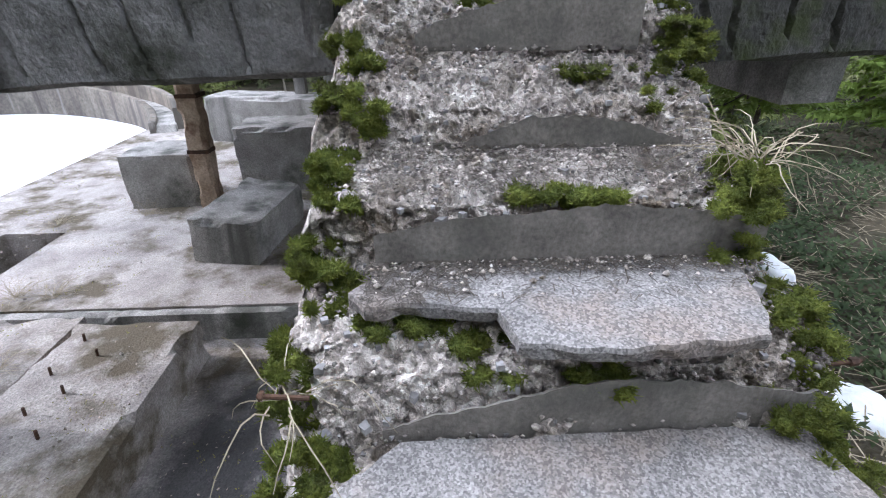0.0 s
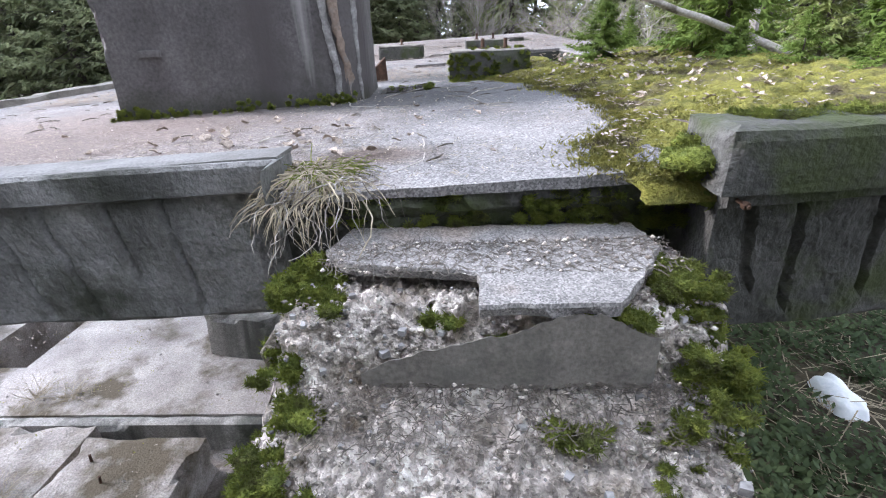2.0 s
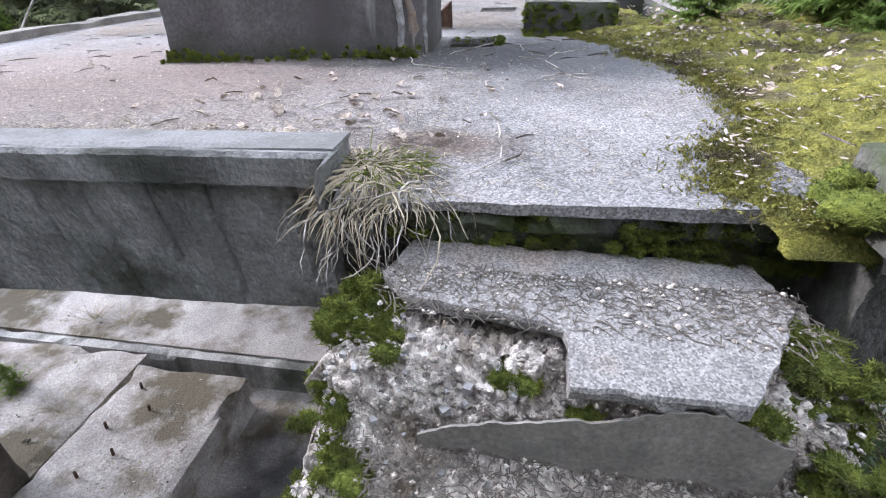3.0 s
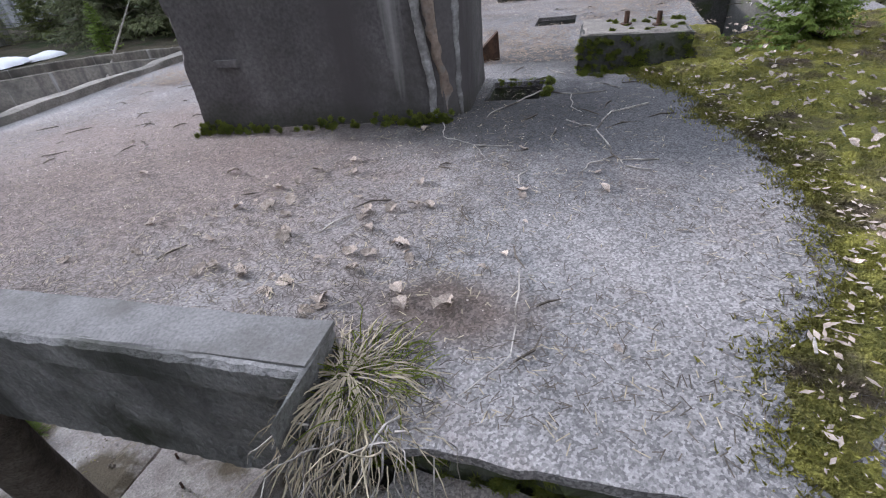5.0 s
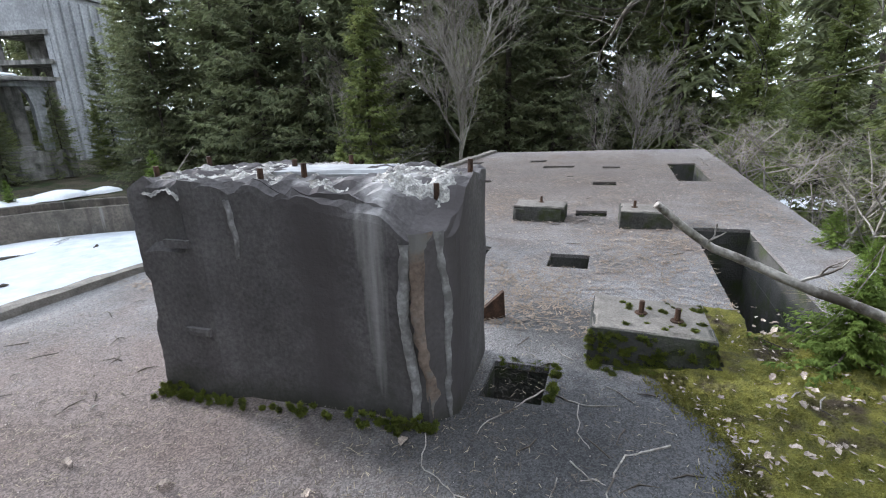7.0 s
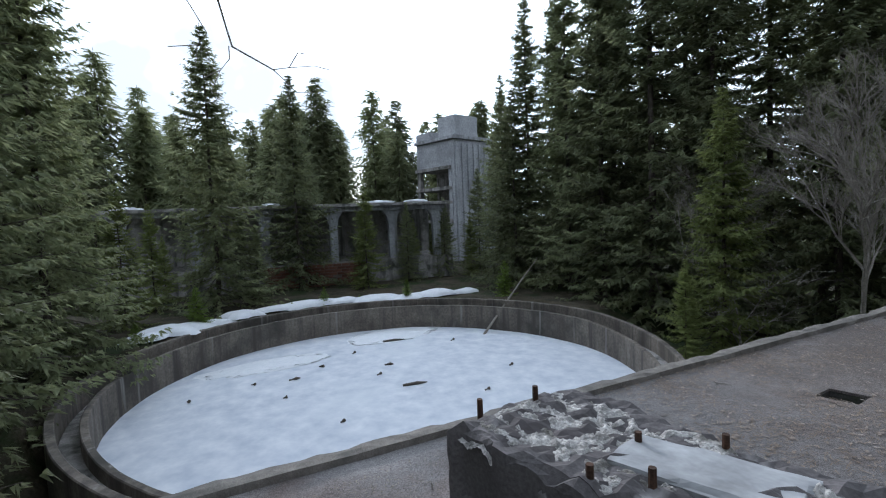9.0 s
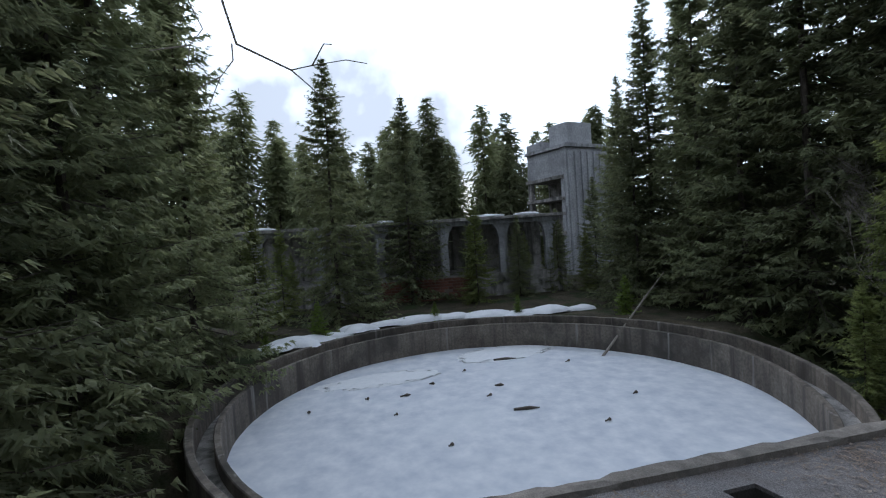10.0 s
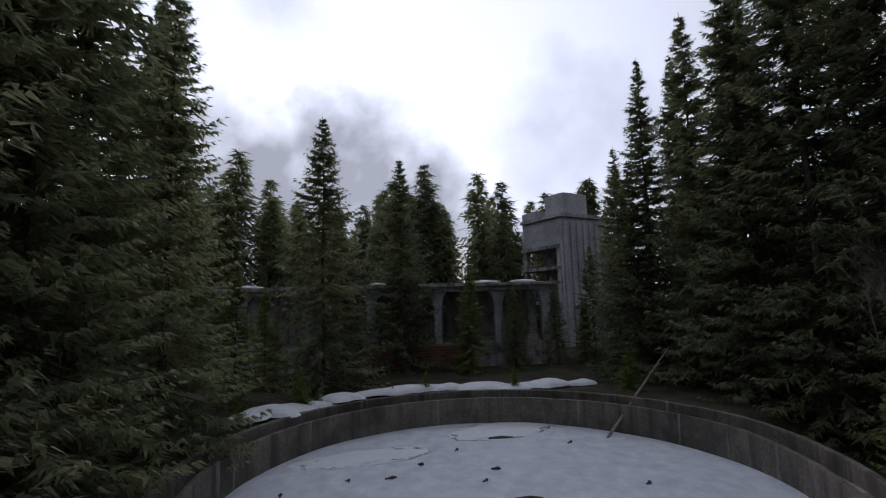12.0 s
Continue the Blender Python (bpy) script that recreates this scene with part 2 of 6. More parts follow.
M_LEAF = material("dry_leaves", (0.20, 0.155, 0.12), (0.45, 0.385, 0.33), 14.0, 0.85, 60, 0.2, 0.003, per_object=0.3)
M_STRAW = material("dry_grass", (0.21, 0.175, 0.12), (0.37, 0.32, 0.23), 8.0, 0.9, 40, 0)
M_RUST = material("rusted_steel", (0.03, 0.022, 0.018), (0.10, 0.055, 0.035), 20.0, 0.8, 120, 0.5, 0.002, metal=0.3)
M_BRICK = material("old_red_brick", (0.12, 0.055, 0.04), (0.24, 0.12, 0.085), 5.0, 0.95, 40, 0.4, 0.006, per_object=0.25)
M_MORTAR = material("lime_mortar", (0.14, 0.11, 0.095), (0.24, 0.2, 0.17), 4.0, 0.95, 50, 0.4, 0.006)
M_PALECONC = material("pale_weathered_concrete", (0.24, 0.245, 0.25), (0.38, 0.385, 0.39), 0.7, 0.92, 9, 0.3, 0.02, (0.15, 0.15, 0.15), 0.4, (0.5, 0.68), dark_streak=(0.17, 0.165, 0.155))
M_WOOD = material("weathered_timber", (0.22, 0.16, 0.11), (0.42, 0.33, 0.25), 4.0, 0.9, 40, 0.6, 0.01, (0.14, 0.08, 0.05), 3.0, (0.5, 0.65))

# ---- helpers for meshes ----
SLOPE, RISE = 0.0322, 0.0209


def deck_z(x, y=2.0):
    """The deck's height: it falls a little towards the basin and rises away from the stairs."""
    return -0.0375 + SLOPE * x + RISE * y


def deck_left(y):
    """Where the deck ends on the basin's side."""
    return -4.30 + 0.132 * y


def front_y(x):
    """Where the deck's front edge runs."""
    return 0.03 + 0.014 * noise.noise(Vector((x * 6, 3, 1))) + 0.008 * noise.noise(Vector((x * 19, 3, 1))) if -0.56 < x < 0.53 else 0.155 - 0.01 * (-0.56 - x) if x < 0 else -0.05 + 0.1 * (x - 0.53)


def mesh_of(bm, name, mat, smooth=False):
    me = bpy.data.meshes.new(name)
    bm.normal_update()
    bm.to_mesh(me)
    bm.free()
    me.materials.append(mat)
    if smooth:
        me.shade_smooth()
    return me


def thing(name, bm, mat, label="", category="", group="", kind="", smooth=False, at=(0, 0, 0)):
    ob = new(name, mesh_of(bm, name, mat, smooth))
    ob.location = at
    return tagged(ob, label, category, group, kind)


def base(name, at, label, category, group="", kind=""):
    ob = new(name)
    ob.empty_display_size = 0.1
    ob.location = at
    return tagged(ob, label, category, group, kind)


def part(name, bm, mat, parent, label="", smooth=False, kind=""):
    ob = new(name, mesh_of(bm, name, mat, smooth))
    ob.parent = parent
    return tagged(ob, label, kind=kind)


def share(name, me, parent, at, rot=(0, 0, 0), scale=(1, 1, 1)):
    ob = new(name, me)
    ob.parent = parent
    ob.location, ob.rotation_euler, ob.scale = at, rot, scale
    return ob


def add_box(bm, x0, x1, y0, y1, z0, z1, tilt=True):
    """A box; with tilt its z follows the deck's slope."""
    v = [bm.verts.new((x, y, z + (deck_z(x, y) if tilt else 0))) for x in (x0, x1) for y in (y0, y1) for z in (z0, z1)]
    for f in ((0, 1, 3, 2), (4, 6, 7, 5), (0, 4, 5, 1), (2, 3, 7, 6), (0, 2, 6, 4), (1, 5, 7, 3)):
        bm.faces.new([v[i] for i in f])
    return v


def rough_box(sx, sy, sz, cell=0.06, amp=0.012, chip=0.03, seed=0, top=None):
    """A block of worn concrete on z = 0: finely divided, its faces uneven and its edges chipped. top(x, y): how far its top is cut down."""
    bm = bmesh.new()
    nx, ny, nz = (max(2, int(round(s / cell))) for s in (sx, sy, sz))
    made = {}

    def vert(i, j, k):
        key = (i, j, k)
        if key not in made:
            p = Vector((sx * (i / nx - 0.5), sy * (j / ny - 0.5), sz * k / nz))
            if top:
                p.z *= (sz - top(p.x, p.y)) / sz
            q = p + Vector((seed * 7.3, seed * 3.1, seed))
            on = (i in (0, nx)) + (j in (0, ny)) + (k == nz)
            n = Vector(((i == nx) - (i == 0), (j == ny) - (j == 0), (k == nz) * 1.0))
            d = amp * noise.noise(q * 5) + 0.5 * amp * noise.noise(q * 17)
            if on > 1:
                d -= chip * (max(0, noise.noise(q * 4 + Vector((5, 5, 5)))) * 1.6 + 0.12)
            made[key] = bm.verts.new(p + n * d)
        return made[key]

    for i in range(nx):
        for j in range(ny):
            bm.faces.new([vert(i, j, nz), vert(i + 1, j, nz), vert(i + 1, j + 1, nz), vert(i, j + 1, nz)])
            bm.faces.new([vert(i, j, 0), vert(i, j + 1, 0), vert(i + 1, j + 1, 0), vert(i + 1, j, 0)])
    for i in range(nx):
        for k in range(nz):
            bm.faces.new([vert(i, 0, k), vert(i + 1, 0, k), vert(i + 1, 0, k + 1), vert(i, 0, k + 1)])
            bm.faces.new([vert(i + 1, ny, k), vert(i, ny, k), vert(i, ny, k + 1), vert(i + 1, ny, k + 1)])
    for j in range(ny):
        for k in range(nz):
            bm.faces.new([vert(0, j + 1, k), vert(0, j, k), vert(0, j, k + 1), vert(0, j + 1, k + 1)])
            bm.faces.new([vert(nx, j, k), vert(nx, j + 1, k), vert(nx, j + 1, k + 1), vert(nx, j, k + 1)])
    return bm


def add_tube(bm, pts, radii, sides=6):
    """A tapering tube along points."""
    rings = []
    for n, p in enumerate(pts):
        p = Vector(p)
        d = (Vector(pts[min(n + 1, len(pts) - 1)]) - Vector(pts[max(n - 1, 0)])).normalized()
        a = d.orthogonal().normalized()
        b = d.cross(a)
        rings.append([bm.verts.new(p + radii[n] * (math.cos(u) * a + math.sin(u) * b)) for u in (2 * math.pi * s / sides for s in range(sides))])
    for r0, r1 in zip(rings, rings[1:]):
        # match the ring's start to the nearest vertex, so that the tube does not twist
        k = min(range(sides), key=lambda m: (r1[m].co - r0[0].co).length)
        for s in range(sides):
            bm.faces.new((r0[s], r0[(s + 1) % sides], r1[(s + 1 + k) % sides], r1[(s + k) % sides]))
    for ring, flip in ((rings[0], True), (rings[-1], False)):
        if sides > 2:
            bm.faces.new(ring[::-1] if flip else ring)


def add_clump(bm, at, r, seed, flat=0.6, level=2):
    """A lumpy low cushion."""
    got = bmesh.ops.create_icosphere(bm, subdivisions=level, radius=1.0)
    for v in got["verts"]:
        n = v.co.copy()
        d = 1 + 0.35 * noise.noise(n * 1.7 + Vector((seed, 0, 0))) + 0.18 * noise.noise(n * 5 + Vector((0, seed, 0)))
        v.co = Vector(at) + Vector((n.x * r * d, n.y * r * d, n.z * r * flat * d))


# ---- ground ----
def ground_z(x, y):
    d = math.hypot(x + 13.3, y - 6.6)
    h = -3.05 + 0.12 * noise.noise(Vector((x * 0.25, y * 0.25, 3)))
    if d < 8.15:
        h = min(h, -3.6)
    if d > 8.15 and x < -11.5:
        h += min(1.0, (d - 8.1) * 4) * min(1.0, (-11.5 - x) / 2)
    if x < -26:
        h = max(h, -2.0) + 0.15 * noise.noise(Vector((x * 0.4, y * 0.4, 1)))
    if -7.4 < x < 1.2 and -2.2 < y < 16:
        h = -3.6
    if x >= 1.2:
        h += 0.62 * min(1, (x - 1.2) / 0.6) + 0.3 * noise.noise(Vector((x * 0.5, y * 0.5, 8))) * min(1, (x - 1.2)) + 0.05 * max(0, x - 4)
    return h


def axis_steps(fine_a, fine_b, far):
    out = [fine_a - far, fine_a - far * 0.4, fine_a - far * 0.15, fine_a - far * 0.05]
    n = int((fine_b - fine_a) / 0.5)
    out += [fine_a + (fine_b - fine_a) * i / n for i in range(n + 1)]
    return out + [fine_b + far * 0.05, fine_b + far * 0.15, fine_b + far * 0.4, fine_b + far]


bm = bmesh.new()
gx, gy = axis_steps(-42, 16, 900), axis_steps(-12, 34, 900)
gv = [[bm.verts.new((x, y, ground_z(x, y))) for y in gy] for x in gx]
for i in range(len(gx) - 1):
    for j in range(len(gy) - 1):
        bm.faces.new((gv[i][j], gv[i + 1][j], gv[i + 1][j + 1], gv[i][j + 1]))
thing("ground", bm, M_GROUND, "dark forest floor with needles and dead grass", "ground", kind="structure", smooth=True)

# ---- the deck: a sloping concrete roof slab with openings ----
DX0, DX1, DY0, DY1 = -4.3, 1.7, 0.06, 11.45
SLOTS = [(-0.50, -0.19, 3.70, 4.02), (-0.42, -0.09, 5.36, 5.61), (-2.31, -2.0, 5.70, 5.98), (-2.19, -1.86, 7.34, 7.56), (-0.32, 0.0, 7.20, 7.47),
         (-1.26, -0.71, 8.84, 9.08), (-1.62, -1.31, 9.58, 9.87), (-2.88, -2.57, 9.43, 9.70), (-0.23, 0.06, 8.74, 8.97), (-1.35, -1.03, 3.82, 4.12),
         (-3.43, -3.05, 3.78, 4.05)]
HOLE = (-0.56, -0.285, 1.95, 2.26)
TRENCH = [(0.67, 1.15, 2.80, 5.0), (0.82, 1.26, 7.55, 9.3)]


def squeeze(y):
    """How much narrower the deck's basin side is at y than at the front."""
    return (deck_left(y) + 1.8) / (DX0 + 1.8)


def unsqueezed(h):
    k = squeeze((h[2] + h[3]) / 2)
    return tuple(-1.8 + (v + 1.8) / k if v < -1.8 else v for v in h[:2]) + h[2:]


def grid_slab(bm, x0, x1, y0, y1, depth, holes, step=0.6):
    xs = sorted({v for v in (x0, x1, *[h[0] for h in holes], *[h[1] for h in holes]) if x0 <= v <= x1})
    ys = sorted({v for v in (y0, y1, *[h[2] for h in holes], *[h[3] for h in holes]) if y0 <= v <= y1})

    def fill(a):
        out = []
        for p, q in zip(a, a[1:]):
            n = max(1, int((q - p) / step))
            out += [p + (q - p) * i / n for i in range(n)]
        return out + [a[-1]]

    xs, ys = sorted({*fill(xs), *[-0.54 + 0.03 * k for k in range(40)]}), fill(ys)
    made = {}

    def vert(i, j, k):
        if (i, j, k) not in made:
            x, y = xs[i], ys[j]
            if x < -1.8:
                x = -1.8 + (x + 1.8) * squeeze(y)
            if y < 0.1:
                y = front_y(x) + 0.005
            made[i, j, k] = bm.verts.new((x, y, deck_z(x, y) - depth * k + (0.012 * noise.noise(Vector((x, y, 0)) * 0.9) if k == 0 else 0)))
        return made[i, j, k]

    def solid(i, j):
        if not (0 <= i < len(xs) - 1 and 0 <= j < len(ys) - 1):
            return False
        x, y = (xs[i] + xs[i + 1]) / 2, (ys[j] + ys[j + 1]) / 2
        return not any(h[0] < x < h[1] and h[2] < y < h[3] for h in holes)

    for i in range(len(xs) - 1):
        for j in range(len(ys) - 1):
            if not solid(i, j):
                continue
            bm.faces.new([vert(i, j, 0), vert(i + 1, j, 0), vert(i + 1, j + 1, 0), vert(i, j + 1, 0)])
            bm.faces.new([vert(i, j, 1), vert(i, j + 1, 1), vert(i + 1, j + 1, 1), vert(i + 1, j, 1)])
            for di, dj, a, b in ((-1, 0, (i, j + 1), (i, j)), (1, 0, (i + 1, j), (i + 1, j + 1)), (0, -1, (i, j), (i + 1, j)), (0, 1, (i + 1, j + 1), (i, j + 1))):
                if not solid(i + di, j + dj):
                    bm.faces.new([vert(*a, 1), vert(*b, 1), vert(*b, 0), vert(*a, 0)])


bm = bmesh.new()
grid_slab(bm, DX0, DX1, DY0, DY1, 0.028, [unsqueezed(h) for h in SLOTS + [HOLE] + TRENCH] + [(-0.56, -0.55, -9, -8), (9, 9.1, 0.7, 0.71)], 0.4)
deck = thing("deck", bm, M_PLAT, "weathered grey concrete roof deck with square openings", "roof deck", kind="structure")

# the slab below the deck's skin, darkened to hold the openings' shade
bm = bmesh.new()
grid_slab(bm, DX0 + 0.05, DX1 - 0.02, 0.62, DY1 - 0.02, 0.30, [unsqueezed(h) for h in SLOTS + [HOLE] + TRENCH], 0.8)
bmesh.ops.translate(bm, vec=(0, 0, -0.034), verts=bm.verts)
part("slab_body", bm, M_DARK, deck, "dark body of the slab, shade put into its colour")

# shallow shafts added below the openings, their dark colour standing in for shade
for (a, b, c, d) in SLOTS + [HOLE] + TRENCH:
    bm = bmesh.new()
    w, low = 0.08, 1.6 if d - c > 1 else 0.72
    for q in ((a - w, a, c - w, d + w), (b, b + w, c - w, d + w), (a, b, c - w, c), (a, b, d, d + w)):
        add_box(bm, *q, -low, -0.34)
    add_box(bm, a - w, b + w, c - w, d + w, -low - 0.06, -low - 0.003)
    part("shaft", bm, M_DARK, deck, "dark box added below an opening, shade put into its colour")

# front beam in formed concrete below the deck edge, in two lengths beside the stairs, with a raised strip on top
def front_beam(name, x0, x1, label, seed, mat, top):
    root = base(name, (0, 0, 0), label, "beam", kind="structure")
    random.seed(seed)
    grooves, x = [], x0 + 0.08
    while x < x1 + 0.1:
        grooves.append((x, random.uniform(0.10, 0.2), random.uniform(0.004, 0.009), random.uniform(-0.42, -0.30)))
        x += random.choice((0.13, 0.17, 0.21, 0.26, 0.30))
    rows = [(0.16, -0.04), (0.155, top - 0.004), (0.012, top), (0.0, top - 0.012), (0.0, top - 0.085), (0.035, top - 0.10)]
    rows += [(0.035 + 0.012 * k / 15, top - 0.10 + (-0.42 - top + 0.10) * k / 15) for k in range(1, 16)] + [(0.07, -0.44), (0.4, -0.44), (0.4, -0.2)]
    bm = bmesh.new()
    n = max(4, int((x1 - x0) / 0.011))
    grid = []
    for i in range(n + 1):
        x = x0 + (x1 - x0) * i / n
        col = []
        for k, (y, z) in enumerate(rows):
            q = Vector((x * 6, y * 9, z * 9 + seed))
            face = 5 <= k <= 20
            d = (0.010 if k > 4 else 0.004) * noise.noise(q) + 0.006 * noise.noise(q * 4) + (0.004 * noise.noise(q * 9) if face else 0.0)
            if face:
                for gx, lean, half, end in grooves:
                    off = abs(x - gx - lean * (top - 0.1 - z) - 0.008 * noise.noise(Vector((gx * 9, z * 14, 2))))
                    if off < half + 0.008 and z > end:
                        d += 0.022 * min(1.0, (half + 0.008 - off) / 0.008)
                # one board joint runs along part of the face
                if abs(z + 0.25) < 0.012 and noise.noise(Vector((x * 1.7, seed, 4))) > 0.05:
                    d += 0.012
            col.append(bm.verts.new((x, y + front_y(x) - 0.06 + d, z + 0.02 * noise.noise(Vector((x * 3, seed, k))) * (k > 19) + deck_z(x, 0.1))))
        grid.append(col)
    for i in range(n):
        for k in range(len(rows) - 1):
            bm.faces.new((grid[i][k], grid[i][k + 1], grid[i + 1][k + 1], grid[i + 1][k]))
    for col, flip in ((grid[0], False), (grid[-1], True)):
        bm.faces.new(col if flip else col[::-1])
    part("beam_body", bm, mat, root, "rough formed concrete with slanting board joints")
    if x0 < 0:
        bm = rough_box(x1 - x0 - 0.01, 0.135, 0.012, 0.03, 0.004, 0.012, seed + 2)
        for v in bm.verts:
            x = v.co.x + (x0 + x1) / 2
            v.co = Vector((x, v.co.y + front_y(x) - 0.06 + 0.09, v.co.z + top - 0.006 + deck_z(x, 0.1)))
        part("top_strip", bm, M_STRIP, root, "worn grey upper face of the raised edge")
    return root


front_beam("beam_left", -4.25, -0.56, "dark formed concrete edge beam with board marks", 11, M_BEAM, 0.08)
front_beam("beam_right", 0.56, 1.7, "dark formed concrete edge beam right of the stairs", 23, M_DARK, 0.03)

# lip along the pool side, and upstand on the right of the front edge
bm = rough_box(0.15, 11.3, 0.11, 0.12, 0.012, 0.02, 5)
for v in bm.verts:
    y = 5.75 + v.co.y
    v.co += Vector((deck_left(y) + 0.03, 5.75, deck_z(deck_left(y), y) - 0.045))
thing("edge_kerb", bm, M_RISER, "low worn concrete kerb along the deck edge", "kerb", kind="structure")
bm = rough_box(1.17, 0.22, 0.15, 0.03, 0.006, 0.012, 6)
for v in bm.verts:
    v.co += Vector((1.11, 0.035 + 0.1 * v.co.x, -0.035))
thing("edge_kerb", bm, M_DARK, "mossy concrete upstand at the deck's front edge", "kerb", kind="structure")
# other edge beams and columns below the deck
bm = bmesh.new()
add_box(bm, 1.42, 1.68, 0.45, 11.4, -0.7, -0.37)
thing("edge_beam", bm, M_CONC, "concrete edge beam under the deck", "beam", kind="structure")
bm = bmesh.new()
add_box(bm, -2.75, 1.66, 11.15, 11.4, -3.4, -0.37)
thing("wall_back", bm, M_CONC, "bare concrete back wall under the deck", "wall", kind="structure")
for x, y in ((-2.74, 8.6), (1.55, 4.6), (1.55, 8.5)):
    bm = bmesh.new()
    add_box(bm, x - 0.11, x + 0.11, y - 0.11, y + 0.11, -3.4 - deck_z(x, y), -0.366 if x < 0 else -0.702)
    thing("column", bm, M_CONC, "square concrete column under the deck", "column", group="deck columns", kind="structure")

bm = bmesh.new()
rows = []
for i in range(121):
    x = -4.1 + 3.52 * i / 120
    row = []
    for j in range(9):
        u = j / 8
        q = Vector((x, u, 0))
        row.append(bm.verts.new((x, front_y(x) + 0.1 + 0.32 * u, deck_z(x, 0.2) + 0.07 * (1 - u) ** 1.5 * min(1.0, (-0.58 - x) / 0.3) - 0.004 + 0.012 * noise.noise(q * 7) * (1 - u) + 0.005 * noise.noise(q * 23) * (u < 1))))
    rows.append(row)
for a, b in zip(rows, rows[1:]):
    for j in range(8):
        bm.faces.new((a[j], b[j], b[j + 1], a[j + 1]))
part("silt_bank", bm, M_PLAT, deck, "needle dirt banked up behind the raised edge", True)

# ---- broken stairs ----
stairs = base("stairs", (0, 0, 0), "crumbling mossy concrete stairs with exposed aggregate", "stairs", kind="structure")


def on_stair(x, y, z):
    """A place on the flight, whose steps rise 0.20 m each."""
    return 0.93 * x, y - 0.05, 0.915 * z + 0.052


PROFILE = [on_stair(0, y, z)[1:] for y, z in [(0.10, -0.285), (-0.20, -0.285), (-0.25, -0.34), (-0.29, -0.46), (-0.31, -0.465), (-0.40, -0.50), (-0.50, -0.585), (-0.535, -0.68), (-0.56, -0.685), (-0.68, -0.705), (-0.78, -0.75),
           (-0.80, -0.895), (-0.83, -0.905), (-0.99, -0.925), (-1.06, -0.98), (-1.10, -1.125), (-1.13, -1.13), (-1.38, -1.13), (-1.40, -1.35), (-1.66, -1.35), (-1.68, -1.57), (-1.94, -1.57),
           (-1.96, -1.79), (-2.22, -1.79), (-2.24, -2.01), (-2.50, -2.01), (-2.52, -2.23), (-2.78, -2.23), (-2.80, -2.45), (-3.06, -2.45), (-3.08, -2.67), (-3.34, -2.67), (-3.36, -3.1)]]


def along(profile, step):
    out = []
    for (y0, z0), (y1, z1) in zip(profile, profile[1:]):
        n = max(1, int(math.hypot(y1 - y0, z1 - z0) / step))
        out += [(y0 + (y1 - y0) * i / n, z0 + (z1 - z0) * i / n) for i in range(n)]
    return out + [profile[-1]]


def rubble_bump(x, y, z):
    p = Vector((x, y, z))
    c = noise.voronoi(p * 24)[0]
    f = noise.voronoi(p * 55)[0]
    return 0.014 * (0.45 - min(1.0, (c[0] / 0.5) ** 1.5)) + 0.012 * (0.4 - (f[0] / 0.5) ** 1.5) + 0.022 * noise.noise(p * 8) + 0.014 * (0.3 - abs(noise.noise(p * 26))) + 0.007 * noise.noise(p * 60) - 0.05 * max(0.0, noise.noise(p * 13 + Vector((3, 3, 3))) - 0.2)


bm = bmesh.new()
pts = along(PROFILE[:19], 0.0075)
XA, XB, NX = -0.50, 0.52, 146
grid = []
for n, (y, z) in enumerate(pts):
    row = []
    y0, z0 = pts[max(0, n - 1)]
    y1, z1 = pts[min(len(pts) - 1, n + 1)]
    nv = Vector((0, z1 - z0, -(y1 - y0)))
    nv = nv.normalized() if nv.length else Vector((0, 0, 1))
    if nv.z < 0 or (abs(nv.z) < 1e-6 and nv.y > 0):
        nv = -nv
    left = XA + 0.05 * noise.noise(Vector((1, y * 3, z * 3))) - 0.05 * max(0, -y - 0.6)
    right = XB + 0.05 * noise.noise(Vector((7, y * 3, z * 3)))
    for i in range(NX + 1):
        x = left + (right - left) * i / NX
        worn = 1.0 if y > -1.17 else 0.35
        edge = min(1, 7 * min(i, NX - i) / NX)
        p = Vector((x, y, z)) + nv * (rubble_bump(x, y, z) * worn - 0.05 * (1 - edge) ** 2)
        row.append(bm.verts.new(p))
    grid.append(row)
for r0, r1 in zip(grid, grid[1:]):
    for i in range(NX):
        bm.faces.new((r0[i], r1[i], r1[i + 1], r0[i + 1]))
# flanks: the ragged sides drop to the sloping underside
for side in (0, NX):
    prev = None
    for n in range(0, len(pts), 4):
        top = grid[n][side]
        col = [top]
        out = -1 if side == 0 else 1
        for k in range(1, 10):
            z = top.co.z - 0.06 * k
            q = Vector((side, top.co.y * 7, z * 7))
            col.append(bm.verts.new((top.co.x + out * (0.02 + 0.035 * noise.noise(q) + 0.02 * noise.noise(q * 3)), top.co.y, z)))
        if prev:
            for a, b, c, d in zip(prev, prev[1:], col, col[1:]):
                bm.faces.new((a, b, d, c) if side == 0 else (a, c, d, b))
        prev = col
part("flight", bm, M_RUBBLE, stairs, "exposed pebble aggregate with worn noses", True)
# lower, plain flight behind the viewer's start
bm = bmesh.new()
low = PROFILE[18:]
for (y0, z0), (y1, z1) in zip(low, low[1:]):
    if abs(z1 - z0) < 1e-3:
        add_box(bm, -0.54, 0.52, y1, y0 + 0.02, z0 - 0.45, z0, False)
part("lower_flight", bm, M_RISER, stairs)
bm = bmesh.new()
v = [bm.verts.new(on_stair(*p)) for p in ((-0.45, 0.1, -0.42), (0.48, 0.1, -0.42), (0.48, 0.1, -0.75), (-0.45, 0.1, -0.75), (-0.5, -1.4, -1.38), (0.48, -1.4, -1.38), (0.48, -1.4, -1.75), (-0.5, -1.4, -1.75))]
